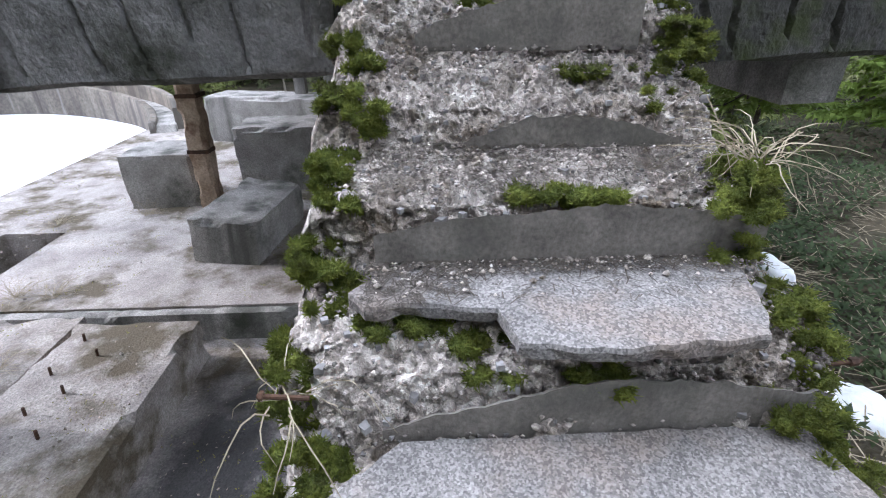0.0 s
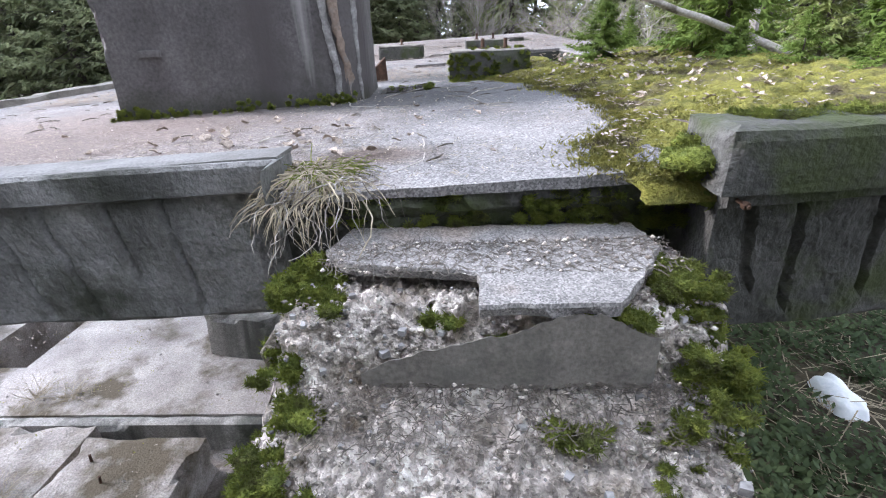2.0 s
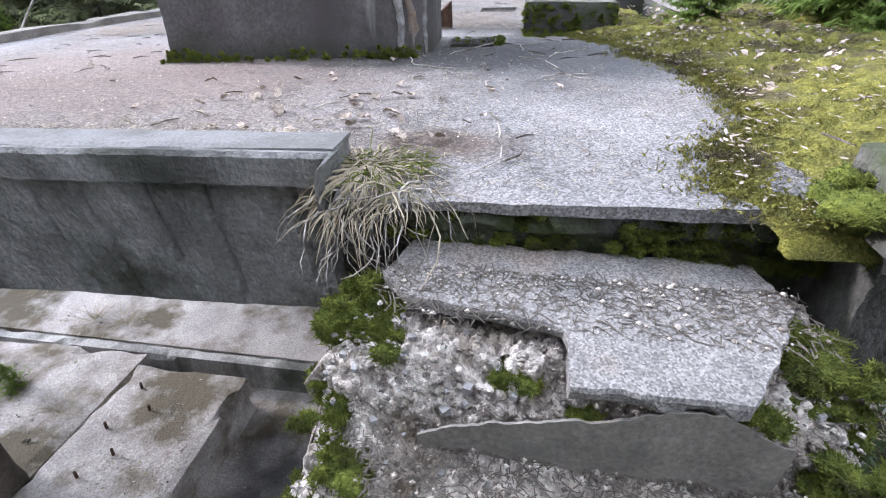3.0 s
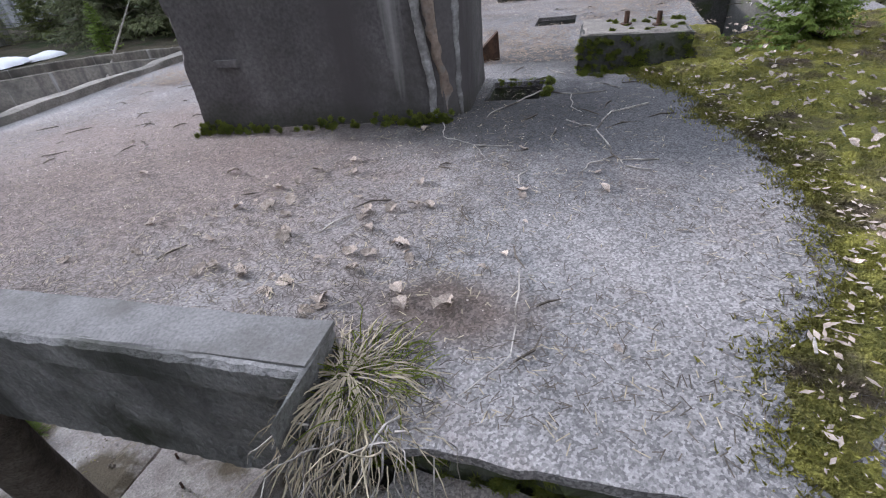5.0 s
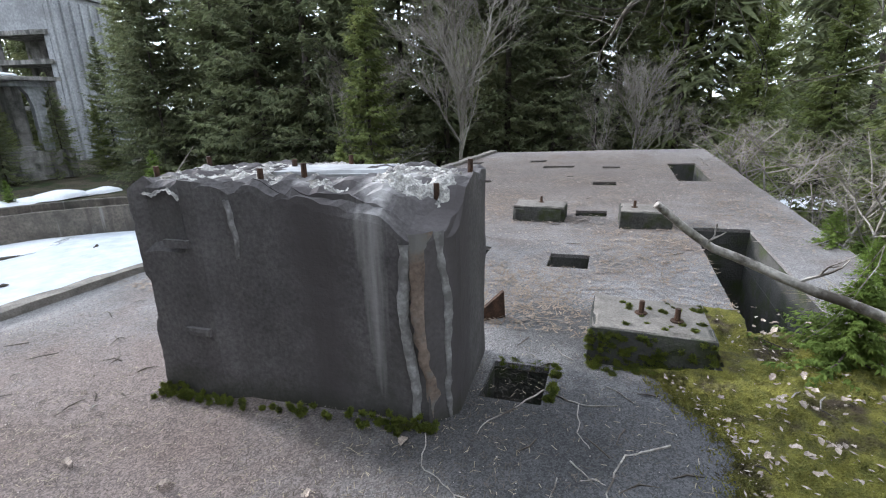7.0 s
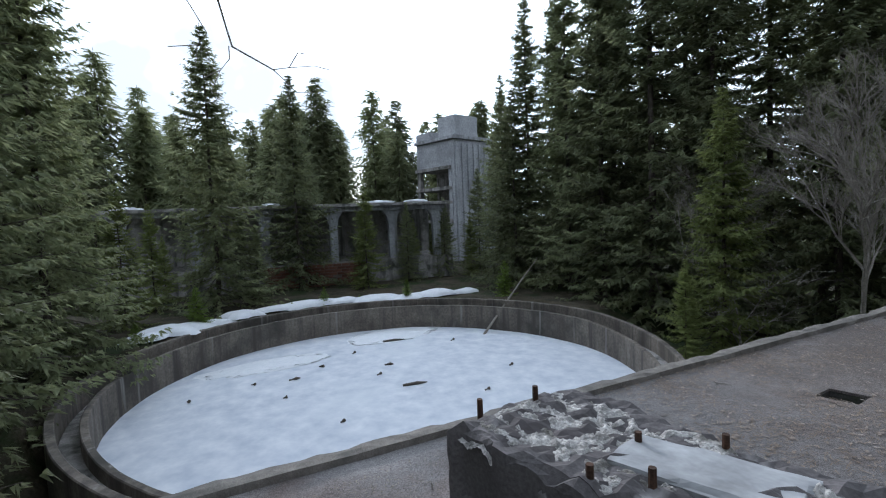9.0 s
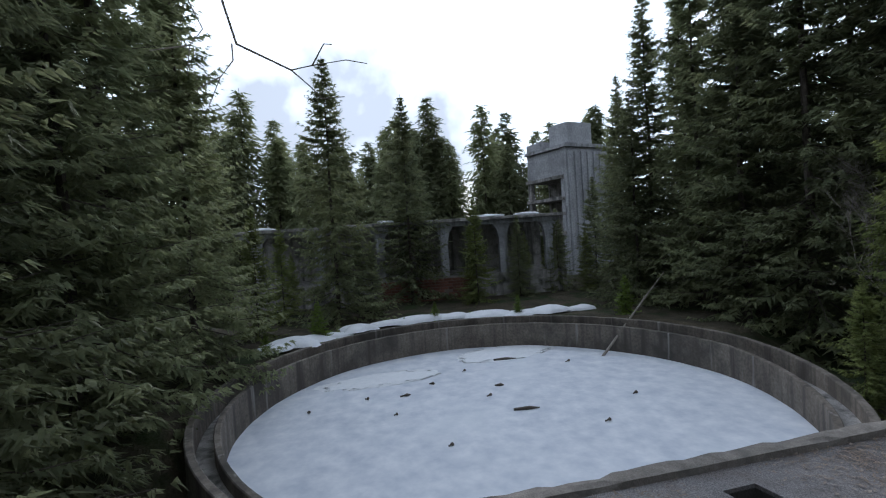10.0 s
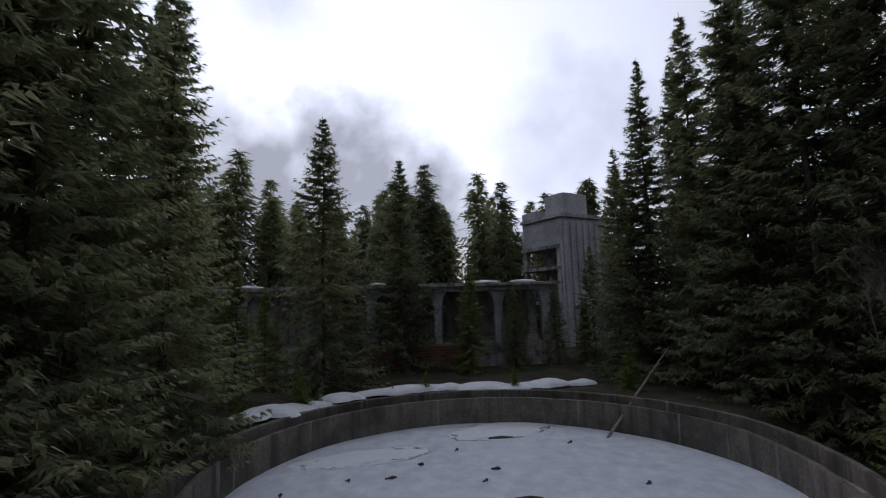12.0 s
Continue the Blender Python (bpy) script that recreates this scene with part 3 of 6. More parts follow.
for f in ((0, 1, 5, 4), (3, 7, 6, 2), (0, 4, 7, 3), (1, 2, 6, 5), (0, 3, 2, 1), (4, 5, 6, 7)):
    bm.faces.new([v[i] for i in f])
part("core", bm, M_CONC, stairs)


def plate(bm, x0, x1, y, z0, top, thick=0.006, n=90):
    """An upright riser face whose broken upper edge follows top(u)."""
    rows = []
    for i in range(n + 1):
        u = i / n
        x = x0 + (x1 - x0) * u
        zt = z0 + max(0.01, top(u) + 0.016 * noise.noise(Vector((x * 5, y * 9, 2))) + 0.006 * noise.noise(Vector((x * 21, y, 2))) + 0.006 * noise.noise(Vector((x * 55, y, 2))))
        yy = y + 0.012 * noise.noise(Vector((x * 5, z0, 1))) + 0.004 * noise.noise(Vector((x * 25, z0, 1)))
        rows.append([bm.verts.new((x, yy - 0.001 * k, z0 + (zt - z0) * k / 4)) for k in range(5)] + [bm.verts.new((x, yy + thick, zt - 0.006)), bm.verts.new((x, yy + thick, z0))])
    for a, b in zip(rows, rows[1:]):
        for k in range(6):
            bm.faces.new((a[k], b[k], b[k + 1], a[k + 1]))
    bm.faces.new(rows[0])
    bm.faces.new(rows[-1][::-1])


def hump(u, a, b, lo, hi):
    return lo + (hi - lo) * max(0.0, math.sin(math.pi * min(1, max(0, (u - a) / (b - a)))))


for x0, x1, y, z0, top in (
        (-0.30, 0.36, -0.315, -0.462, lambda u: 0.05 + 0.13 * min(1, u * 1.5) - 0.05 * max(0, u - 0.8) * 5),
        (-0.26, 0.40, -0.575, -0.682, lambda u: hump(u, 0.1, 0.95, 0.015, 0.085)),
        (-0.40, 0.50, -0.825, -0.905, lambda u: hump(u, -0.2, 1.3, 0.06, 0.15)),
        (-0.38, 0.52, -1.09, -1.13, lambda u: hump(u, -0.05, 1.2, 0.02, 0.135))):
    bm = bmesh.new()
    (x0, y, z0), x1 = on_stair(x0, y, z0), 0.93 * x1
    plate(bm, x0, x1, y, z0, top)
    part("riser", bm, M_RISER, stairs, "smooth grey riser face with a broken upper edge")


def slab(bm, outline, z, thick, seed):
    """A broken plate of concrete with the given outline, crumbled edges."""
    pts = []
    for (xa, ya), (xb, yb) in zip(outline, outline[1:] + outline[:1]):
        n = max(1, int(math.hypot(xb - xa, yb - ya) / 0.02))
        for i in range(n):
            q = Vector((xa + (xb - xa) * i / n, ya + (yb - ya) * i / n, 0))
            pts.append(q + 0.010 * Vector((noise.noise(q * 25 + Vector((seed, 0, 0))), noise.noise(q * 25 + Vector((0, seed, 0))), 0)))
    tops = [bm.verts.new((p.x, p.y, z)) for p in pts]
    mid = [bm.verts.new((p.x * 1.0, p.y - 0.004, z - 0.008)) for p in pts]
    bots = [bm.verts.new((p.x, p.y + 0.015 * noise.noise(p * 20), z - thick)) for p in pts]
    bm.faces.new(tops)
    bm.faces.new(bots[::-1])
    k = len(pts)
    for a, b in ((tops, mid), (mid, bots)):
        for i in range(k):
            bm.faces.new((a[i], b[i], b[(i + 1) % k], a[(i + 1) % k]))


for outline, z, thick in (
        ([(0.40, 0.06), (-0.36, 0.06), (-0.40, -0.09), (-0.33, -0.165), (-0.24, -0.18), (-0.12, -0.20), (-0.02, -0.22), (-0.025, -0.36), (0.10, -0.355), (0.25, -0.36), (0.34, -0.24), (0.42, -0.1)], -0.165, 0.028),
        ([(0.40, -0.86), (-0.28, -0.86), (-0.42, -0.98), (-0.38, -1.03), (-0.27, -1.03), (-0.135, -1.05), (-0.115, -1.15), (0.04, -1.175), (0.15, -1.165), (0.305, -1.155), (0.37, -1.0)], -0.748, 0.03),
        ([(0.43, -1.15), (-0.32, -1.15), (-0.43, -1.25), (-0.41, -1.33), (-0.28, -1.41), (0.46, -1.41)], -0.963, 0.04)):
    bm = bmesh.new()
    slab(bm, outline, z, thick, z * 9)
    part("tread_plate", bm, M_SLAB, stairs, "pale rough cement tread with a broken edge")

# the deck's own worn nose over the stairs, moss and lip shade in its colour
bm = bmesh.new()
n = 60
rows = []
for i in range(n + 1):
    x = -0.56 + 1.16 * i / n
    col = []
    for y, z in ((0.09, -0.02), (0.055, -0.03), (0.052, -0.06), (0.06, -0.08), (0.075, -0.10), (0.07, -0.12), (0.08, -0.16), (0.09, -0.30), (0.40, -0.30)):
        q = Vector((x * 14, y * 20, z * 20))
        col.append(bm.verts.new((x, y + (0.02 * noise.noise(q) + 0.01 * noise.noise(q * 3)) * (y < 0.09), z + deck_z(x, 0.1) + 0.006 * noise.noise(q * 2) * (z < 0))))
    rows.append(col)
for a, b in zip(rows, rows[1:]):
    for k in range(len(a) - 1):
        bm.faces.new((a[k], a[k + 1], b[k + 1], b[k]))
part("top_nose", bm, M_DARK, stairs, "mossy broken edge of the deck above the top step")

# ---- the large block on the deck ----
def block_top(x, y):
    cut = 0.0
    if x < -0.62:
        cut += 0.03 * (-(x + 0.62)) / 0.16
    front = max(0.0, -y - 0.10)
    if x > -0.1:
        cut += front * 0.55 * min(1, (x + 0.1) / 0.6)
    if x > 0.45 and y < 0:
        cut += 0.07 * min(1.0, (x - 0.45) / 0.1) * min(1.0, -y / 0.2)
    return cut + 0.02 * (noise.noise(Vector((x * 4, y * 4, 0))) + 1)


block = base("concrete_plinth", (-1.335, 1.985, -0.045), "tall stained concrete machine plinth with rusted bolts", "plinth")
block.rotation_euler = (0, 0, 0.06)
bm = rough_box(1.44, 0.66, 1.30, 0.035, 0.006, 0.03, 3, block_top)
bmesh.ops.translate(bm, vec=(0, 0, -0.28), verts=bm.verts)
for v in bm.verts:
    # a shallow vertical channel and a slightly proud pilaster on the front, rougher broken top
    if v.co.y < -0.28 and -0.66 < v.co.x < -0.47 and 0.70 < v.co.z < 1.03:
        v.co.y += 0.03
    if v.co.y < -0.28:
        v.co.y += 0.035 * min(1.0, max(0.0, (v.co.x + 0.36) / 0.08)) - 0.02 * min(1.0, max(0.0, (v.co.x - 0.40) / 0.12))
    # the corner towards the stairs is bevelled
    over = v.co.x - v.co.y - 0.93
    if over > 0 and v.co.y < 0:
        v.co.x -= over * 0.5
        v.co.y += over * 0.5
    if v.co.z > 0.9:
        v.co.z += 0.03 * noise.noise(v.co * 13) + 0.02 * noise.noise(v.co * 31)
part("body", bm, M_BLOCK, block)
bm = bmesh.new()
rows = []
for i in range(201):
    row = []
    for j in range(81):
        x, y = -0.71 + 1.42 * i / 200, -0.315 + 0.63 * j / 80
        q = Vector((x, y, 0))
        rim = min(1.0, 12 * min(0.71 - abs(x), 0.315 - abs(y)) + 0.15 + 0.5 * noise.noise(q * 6))
        z = 1.02 - block_top(x, y) * 1.0 + 0.024 * noise.noise(q * 6) + 0.018 * noise.noise(q * 14) + 0.016 * noise.noise(q * 33) + 0.012 * noise.noise(q * 75)
        y += 0.05 * min(1.0, max(0.0, (x + 0.36) / 0.08)) * min(1.0, max(0.0, (-y - 0.1) / 0.2))
        over = max(0.0, x - y - 0.90) if y < 0 else 0.0
        row.append(bm.verts.new((x - over * 0.5, y + over * 0.5, z - 0.07 * (1 - max(0.0, rim)))))
    rows.append(row)
for a, b in zip(rows, rows[1:]):
    for j in range(80):
        bm.faces.new((a[j], b[j], b[j + 1], a[j + 1]))
part("broken_top", bm, M_TOP, block, "pale crumbled concrete top", True)
for x, y in ((-2.064, 1.803), (-1.993, 2.049), (-1.426, 1.745), (-1.465, 2.027), (-1.295, 1.857), (-1.287, 2.233), (-0.72, 1.90), (-0.664, 2.179)):
    bm = bmesh.new()
    p = Matrix.Rotation(-0.06, 3, "Z") @ Vector((x + 1.335, y - 1.985, 0))
    top = 1.02 - block_top(p.x, p.y)
    add_tube(bm, [(p.x, p.y, top - 0.06), (p.x, p.y, top + 0.055 + 0.01 * math.sin(x * 9))], [0.013, 0.012], 8)
    part("bolt", bm, M_RUST, block, "rusted steel anchor bolt")
for z, x in ((0.27, -0.52), (0.68, -0.55)):
    bm = rough_box(0.13, 0.02, 0.035, 0.02, 0.003, 0.006, z)
    bmesh.ops.translate(bm, vec=(x + 0.06, -0.335, z + 0.04), verts=bm.verts)
    part("slot_cover", bm, M_BLOCK, block, "small rectangular cast recess")
bm = rough_box(0.52, 0.26, 0.03, 0.03, 0.004, 0.03, 8)
bmesh.ops.transform(bm, matrix=Matrix.Translation((0.1, 0.05, 0.995)) @ Matrix.Rotation(0.2, 4, "Z"), verts=bm.verts)
part("loose_flake", bm, M_PALECONC, block, "flat broken flake of concrete")



def crust(name, x0, w, z0, z1, seed, mat, label):
    """A thin crust that has run down the plinth's front, narrowing as it goes."""
    bm = bmesh.new()
    rows = []
    for k in range(41):
        u = k / 40
        z = z1 + (z0 - z1) * u
        c = x0 + 0.03 * noise.noise(Vector((seed, z * 3, 0))) + 0.008 * noise.noise(Vector((seed, z * 15, 0))) + 0.03 * u
        h = w * (1 - 0.4 * u) * max(0.5, 0.9 + 0.5 * noise.noise(Vector((seed, z * 5, 4))) + 0.4 * noise.noise(Vector((seed, z * 23, 4)))) * min(1, 8 * (1 - u) + 0.1)
        rows.append([bm.verts.new((c + s * h, -0.347 - d + 0.035 * min(1.0, max(0.0, (c + 0.36) / 0.08)) - 0.02 * min(1.0, max(0.0, (c - 0.40) / 0.12)) + 0.9 * max(0.0, c + s * h - 0.585), z)) for s, d in ((-1, -0.015), (-0.7, 0.006), (0.0, 0.010), (0.7, 0.006), (1, -0.015))])
    for a, b in zip(rows, rows[1:]):
        for j in range(4):
            bm.faces.new((a[j], b[j], b[j + 1], a[j + 1]))
    part(name, bm, mat, block, label, True)


crust("lime_crust", -0.24, 0.010, 0.68, 0.93, 3, M_LIME, "white lime run down the face")
crust("lime_crust", 0.53, 0.03, -0.05, 0.80, 5, M_LIME, "white lime run down the face")
crust("rust_stain", 0.59, 0.05, 0.05, 0.84, 7, M_RUSTSTAIN, "rust-brown run down the corner")
crust("lime_crust", 0.665, 0.022, -0.02, 0.84, 9, M_LIME, "white lime run down the corner")

# upright steel fin behind the block
bm = bmesh.new()
v = [bm.verts.new(p) for p in ((-0.78, 2.68, -0.03), (-0.63, 2.78, -0.02), (-0.64, 2.78, 0.17), (-0.78, 2.68, 0.04))]
bm.faces.new(v)
ex = bmesh.ops.extrude_face_region(bm, geom=bm.faces[:])
bmesh.ops.translate(bm, vec=(0.015, -0.02, 0), verts=[g for g in ex["geom"] if isinstance(g, bmesh.types.BMVert)])
bmesh.ops.recalc_face_normals(bm, faces=bm.faces)
thing("steel_fin", bm, M_RUST, "dark rusted steel plate standing beside the plinth", "plate")


def pedestal(x0, x1, y0, y1, h, bolts, label, seed, mat):
    cx, cy = (x0 + x1) / 2, (y0 + y1) / 2
    root = base("pedestal", (cx, cy, deck_z(cx, cy)), label, "pedestal", "low pedestals on the deck")
    bm = rough_box(x1 - x0, y1 - y0, h + 0.03, 0.035, 0.008, 0.03, seed)
    bmesh.ops.translate(bm, vec=(0, 0, -0.03), verts=bm.verts)
    part("body", bm, mat, root)
    bm = rough_box((x1 - x0) * 0.96, (y1 - y0) * 0.96, 0.02, 0.025, 0.006, 0.02, seed + 9)
    bmesh.ops.translate(bm, vec=(0, 0, h - 0.012), verts=bm.verts)
    part("top_face", bm, M_RISER, root, "paler weathered top")
    for bx, by in bolts:
        bm = bmesh.new()
        add_tube(bm, [(bx, by, h - 0.02), (bx, by, h + 0.015)], [0.035, 0.03], 8)
        add_tube(bm, [(bx, by, h), (bx, by, h + 0.075)], [0.014, 0.013], 8)
        part("bolt", bm, M_RUST, root, "rusted anchor bolt")


pedestal(-0.12, 0.44, 2.36, 2.79, 0.18, ((-0.04, 0.0), (0.12, -0.05)), "low mossy concrete pedestal with an anchor bolt", 31, M_DARK)
pedestal(-1.04, -0.50, 5.06, 5.41, 0.15, ((0.0, 0.05),), "small worn concrete pedestal with a bolt stub", 32, M_DARK)
pedestal(0.03, 0.50, 4.90, 5.32, 0.15, ((-0.1, 0.0), (0.1, 0.03)), "small dark concrete pedestal with two bolts", 33, M_DARK)

# ---- the round basin ----
BC = Vector((-13.3, 6.6, 0))


def ring(bm, r0, r1, z0, z1, n=160, wob=0.02, gap=None):
    rows = []
    for i in range(n):
        a = 2 * math.pi * i / n
        c, s = math.cos(a), math.sin(a)
        q = Vector((c * 9, s * 9, r0))
        d = wob * noise.noise(q)
        e = wob * noise.noise(q * 2.3 + Vector((3, 3, 3)))
        e -= 0.38 * max(0.0, c - 0.1) if z1 > -2.4 else 0.0  # the rim is lower on the deck's side
        if c > 0.94 + 0.02 * noise.noise(q):
            e -= z1 + 3.0  # broken down to the floor on the deck's side
        rows.append([bm.verts.new((r * c, r * s, z)) for r, z in ((r0 + d, z0), (r0 + d, z1 - 0.02 + e), (r0 + 0.02 + d, z1 + e), (r1 - 0.02, z1 + e), (r1, z1 - 0.02 + e), (r1, z0))])
    for i in range(n):
        a, b = rows[i], rows[(i + 1) % n]
        for k in range(5):
            bm.faces.new((a[k], a[k + 1], b[k + 1], b[k]))


basin = base("basin", BC, "round concrete settling basin with a double rim", "basin", kind="structure")
bm = bmesh.new()
ring(bm, 7.40, 7.55, -3.9, -2.2)
part("inner_wall", bm, M_BASIN, basin, "stained concrete inner wall")
bm = bmesh.new()
ring(bm, 7.93, 8.10, -3.9, -1.98)
part("outer_wall", bm, M_BASIN, basin, "thin outer concrete rim wall")
bm = bmesh.new()
ring(bm, 7.53, 7.95, -3.9, -2.6, wob=0.0)
part("channel", bm, M_CONC, basin, "dark gutter channel between the rims")
bm = bmesh.new()
N = 96
cv = bm.verts.new((0, 0, 0))
last = None
for k in range(1, 25):
    r = 7.43 * k / 24
    row = [bm.verts.new((r * math.cos(2 * math.pi * i / N), r * math.sin(2 * math.pi * i / N), 0.03 * noise.noise(Vector((r * math.cos(2 * math.pi * i / N) * 0.4, r * math.sin(2 * math.pi * i / N) * 0.4, 5))))) for i in range(N)]
    for i in range(N):
        if last:
            bm.faces.new((last[i], row[i], row[(i + 1) % N], last[(i + 1) % N]))
        else:
            bm.faces.new((cv, row[i], row[(i + 1) % N]))
    last = row
ice = thing("ice", bm, M_ICE, "flat snow-covered ice filling the round basin", "ice", kind="structure", smooth=True, at=(BC.x, BC.y, -3.2))

# ---- lower floor beside the basin ----
bm = bmesh.new()
for q in ((-6.6, -5.5, 2.05, 11.3), (-4.75, 1.4, 2.05, 11.3), (-5.5, -4.75, 2.05, 2.75), (-5.5, -4.75, 3.8, 11.3)):
    add_box(bm, *q, -3.6, -2.75, False)
thing("lower_floor", bm, M_FLOOR, "dusty cracked concrete floor below the deck", "floor", kind="structure")
bm = bmesh.new()
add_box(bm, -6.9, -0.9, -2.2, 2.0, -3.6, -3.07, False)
thing("lower_floor", bm, M_FLOOR, "lower concrete floor strip, shadow and damp painted dark beside the foundation", "floor", kind="structure")
# ---- trees ----
def spruce(name, H, R, seed, whorl=0.32, per=6, sprays=12, clear=0.05, mat=None, size=1.0, fans=4, label="dark green spruce with drooping branches", wide=0.125, limbs=True):
    random.seed(seed)
    root = base(name, (0, 0, 0), label, "tree", "spruces")
    bm = bmesh.new()
    k = 10
    add_tube(bm, [(0.03 * H * 0.1 * math.sin(i * 1.3 + seed), 0, H * i / k - (0.3 if i == 0 else 0)) for i in range(k + 1)], [0.0075 * H * (1 - i / k) + 0.01 for i in range(k + 1)], 7)
    verts, faces = [], []
    z = H * clear
    tubes = bm
    while z < H * 0.985:
        f = (z - H * clear) / (H * (1 - clear))
        reach = R * (1 - f) ** 0.9 * random.uniform(0.85, 1.12) + 0.06 * size
        for b in range(per if f < 0.85 else 5):
            a = random.uniform(0, 2 * math.pi)
            L = reach * random.uniform(0.6, 1.15)
            if random.random() < 0.06:
                continue
            ca, sa = math.cos(a), math.sin(a)
            droop = random.uniform(0.25, 0.5) * (1 - 0.75 * f)
            lift = 0.45 * f
            n = max(3, int(sprays * (0.4 + 0.6 * L / R)))
            p0 = None
            for s in range(n):
                u = (s + 0.6) / n
                zz = z + L * (-droop * math.sin(u * 1.9) + lift * u + 0.12 * u * u)
                c = Vector((ca * L * u, sa * L * u, zz))
                w = size * (0.26 + 0.2 * math.sin(math.pi * min(1, u * 1.1))) * random.uniform(0.7, 1.3) * (0.45 + 0.55 * min(1, L))
                for side in (-1, 1) if s < n - 1 else (0,):
                    ang = a + side * random.uniform(0.5, 1.1)
                    d = Vector((math.cos(ang), math.sin(ang), random.uniform(-0.55, 0.05) - 0.25 * (1 - f)))
                    d.normalize()
                    for fan in range(fans):
                        e = (d + 0.45 * Vector((random.uniform(-1, 1), random.uniform(-1, 1), random.uniform(-0.8, 0.6)))).normalized()
                        t = e.cross(Vector((random.uniform(-0.8, 0.8), random.uniform(-0.8, 0.8), 1))).normalized()
                        ll, ww = w * random.uniform(0.5, 1.0), w * wide
                        i = len(verts)
                        o = c + 0.25 * w * Vector((random.uniform(-1, 1), random.uniform(-1, 1), random.uniform(-0.5, 0.5)))
                        verts += [o - t * ww, o + t * ww, o + e * ll]
                        faces.append((i, i + 1, i + 2))
                p0 = c
            if limbs and L > 0.7 and b % 4 == 0:
                add_tube(tubes, [(0, 0, z), (ca * L * 0.5, sa * L * 0.5, z - droop * L * 0.8 * 0.9 + lift * 0.5 * L), (ca * L * 0.9, sa * L * 0.9, z + L * (-droop * 0.99 + lift * 0.9 + 0.1))], [0.022, 0.014, 0.005], 3)
        z += whorl * (1 - 0.45 * f) * random.uniform(0.8, 1.2)
    part("trunk", bm, M_BARK, root, "grey-brown bark")
    me = bpy.data.meshes.new("crown")
    me.from_pydata(verts, [], faces)
    me.materials.append(mat or M_NEEDLE)
    crown = new("crown", me)
    crown.parent = root
    return root


def bare_tree(name, H, seed, label, category="tree", mat=None, spread=0.5, depth=4, thick=0.03, kids=4):
    random.seed(seed)
    root = base(name, (0, 0, 0), label, category)
    bm = bmesh.new()

    def grow(p, d, L, r, lev):
        pts, q = [p.copy()], p.copy()
        dd = d.copy()
        for i in range(4):
            dd = (dd + Vector((random.uniform(-1, 1), random.uniform(-1, 1), random.uniform(-0.5, 0.7))) * 0.16).normalized()
            q = q + dd * L / 4
            pts.append(q.copy())
        add_tube(bm, pts, [r * (1 - 0.17 * i) for i in range(5)], 5 if lev > 2 else 3)
        if lev <= 0:
            return
        for k in range(kids if lev > 1 else kids + 1):
            u = random.uniform(0.3, 1.0)
            j = min(3, int(u * 4))
            s = pts[j].lerp(pts[j + 1], u * 4 - j)
            side = Vector((random.uniform(-1, 1), random.uniform(-1, 1), random.uniform(-0.2, 0.8))).normalized()
            grow(s, (dd * (1 - spread) + side * spread).normalized(), L * random.uniform(0.4, 0.65), r * 0.5, lev - 1)

    grow(Vector((0, 0, -0.2)), Vector((0, 0, 1)), H * 0.62, thick * H * 0.3, depth)
    part("crown", bm, mat or M_TWIG, root)
    return root


TREES = [spruce("spruce_tree", 15, 3.0, 1, sprays=14, per=8, whorl=0.27, size=0.78, fans=4), spruce("spruce_tree", 16, 2.7, 2, sprays=13, per=7, whorl=0.28, size=0.78, fans=4),
         spruce("spruce_tree", 14, 2.8, 3, sprays=13, per=7, whorl=0.27, size=0.78, fans=4)]
SLIM = [spruce("spruce_tree", 11, 3.0, 4, sprays=12, per=8, whorl=0.3, size=0.8, mat=M_LIGHTNEEDLE, label="slender yellow-green spruce with drooping branches"), spruce("spruce_tree", 12, 3.2, 5, sprays=12, per=8, whorl=0.3, size=0.8, label="slender dark green spruce with drooping branches")]
BARE_LOW = [spruce("spruce_tree", 16, 1.9, 6, clear=0.42, sprays=9, per=6, fans=3, label="tall spruce with a bare lower trunk")]
FAR = [spruce("spruce_tree", 13, 3.6, 7, sprays=5, per=8, whorl=0.34, size=2.1, fans=2, wide=0.1, limbs=False, label="distant dark green spruce in the forest"), spruce("spruce_tree", 12, 3.4, 8, sprays=5, per=8, whorl=0.34, size=2.1, fans=2, wide=0.1, limbs=False, label="distant dark green spruce in the forest")]
YOUNG = [spruce("young_spruce", 1.9, 0.75, 9, whorl=0.10, per=8, sprays=11, clear=0.06, mat=M_YOUNG, size=0.36, fans=5, label="small bright green young spruce sapling"),
         spruce("young_spruce", 1.4, 0.95, 10, whorl=0.085, per=8, sprays=10, clear=0.04, mat=M_YOUNG, size=0.36, fans=4, label="bushy bright green young spruce sapling"),
         spruce("young_spruce", 1.25, 1.0, 12, whorl=0.06, per=10, sprays=12, clear=0.03, mat=M_YOUNG, size=0.32, fans=6, label="round bushy bright green spruce sapling")]
used = set()


def plant(kind, x, y, s=1.0, z=None, turn=None):
    turn = random.uniform(0, 360) if turn is None else turn
    z = ground_z(x, y) if z is None else z
    m = Matrix.Translation((x, y, z)) @ Matrix.Rotation(radians(turn), 4, "Z") @ Matrix.Scale(s, 4)
    if kind.name in used:
        return copy_thing(kind, m)
    used.add(kind.name)
    kind.matrix_basis = m
    return kind


random.seed(77)
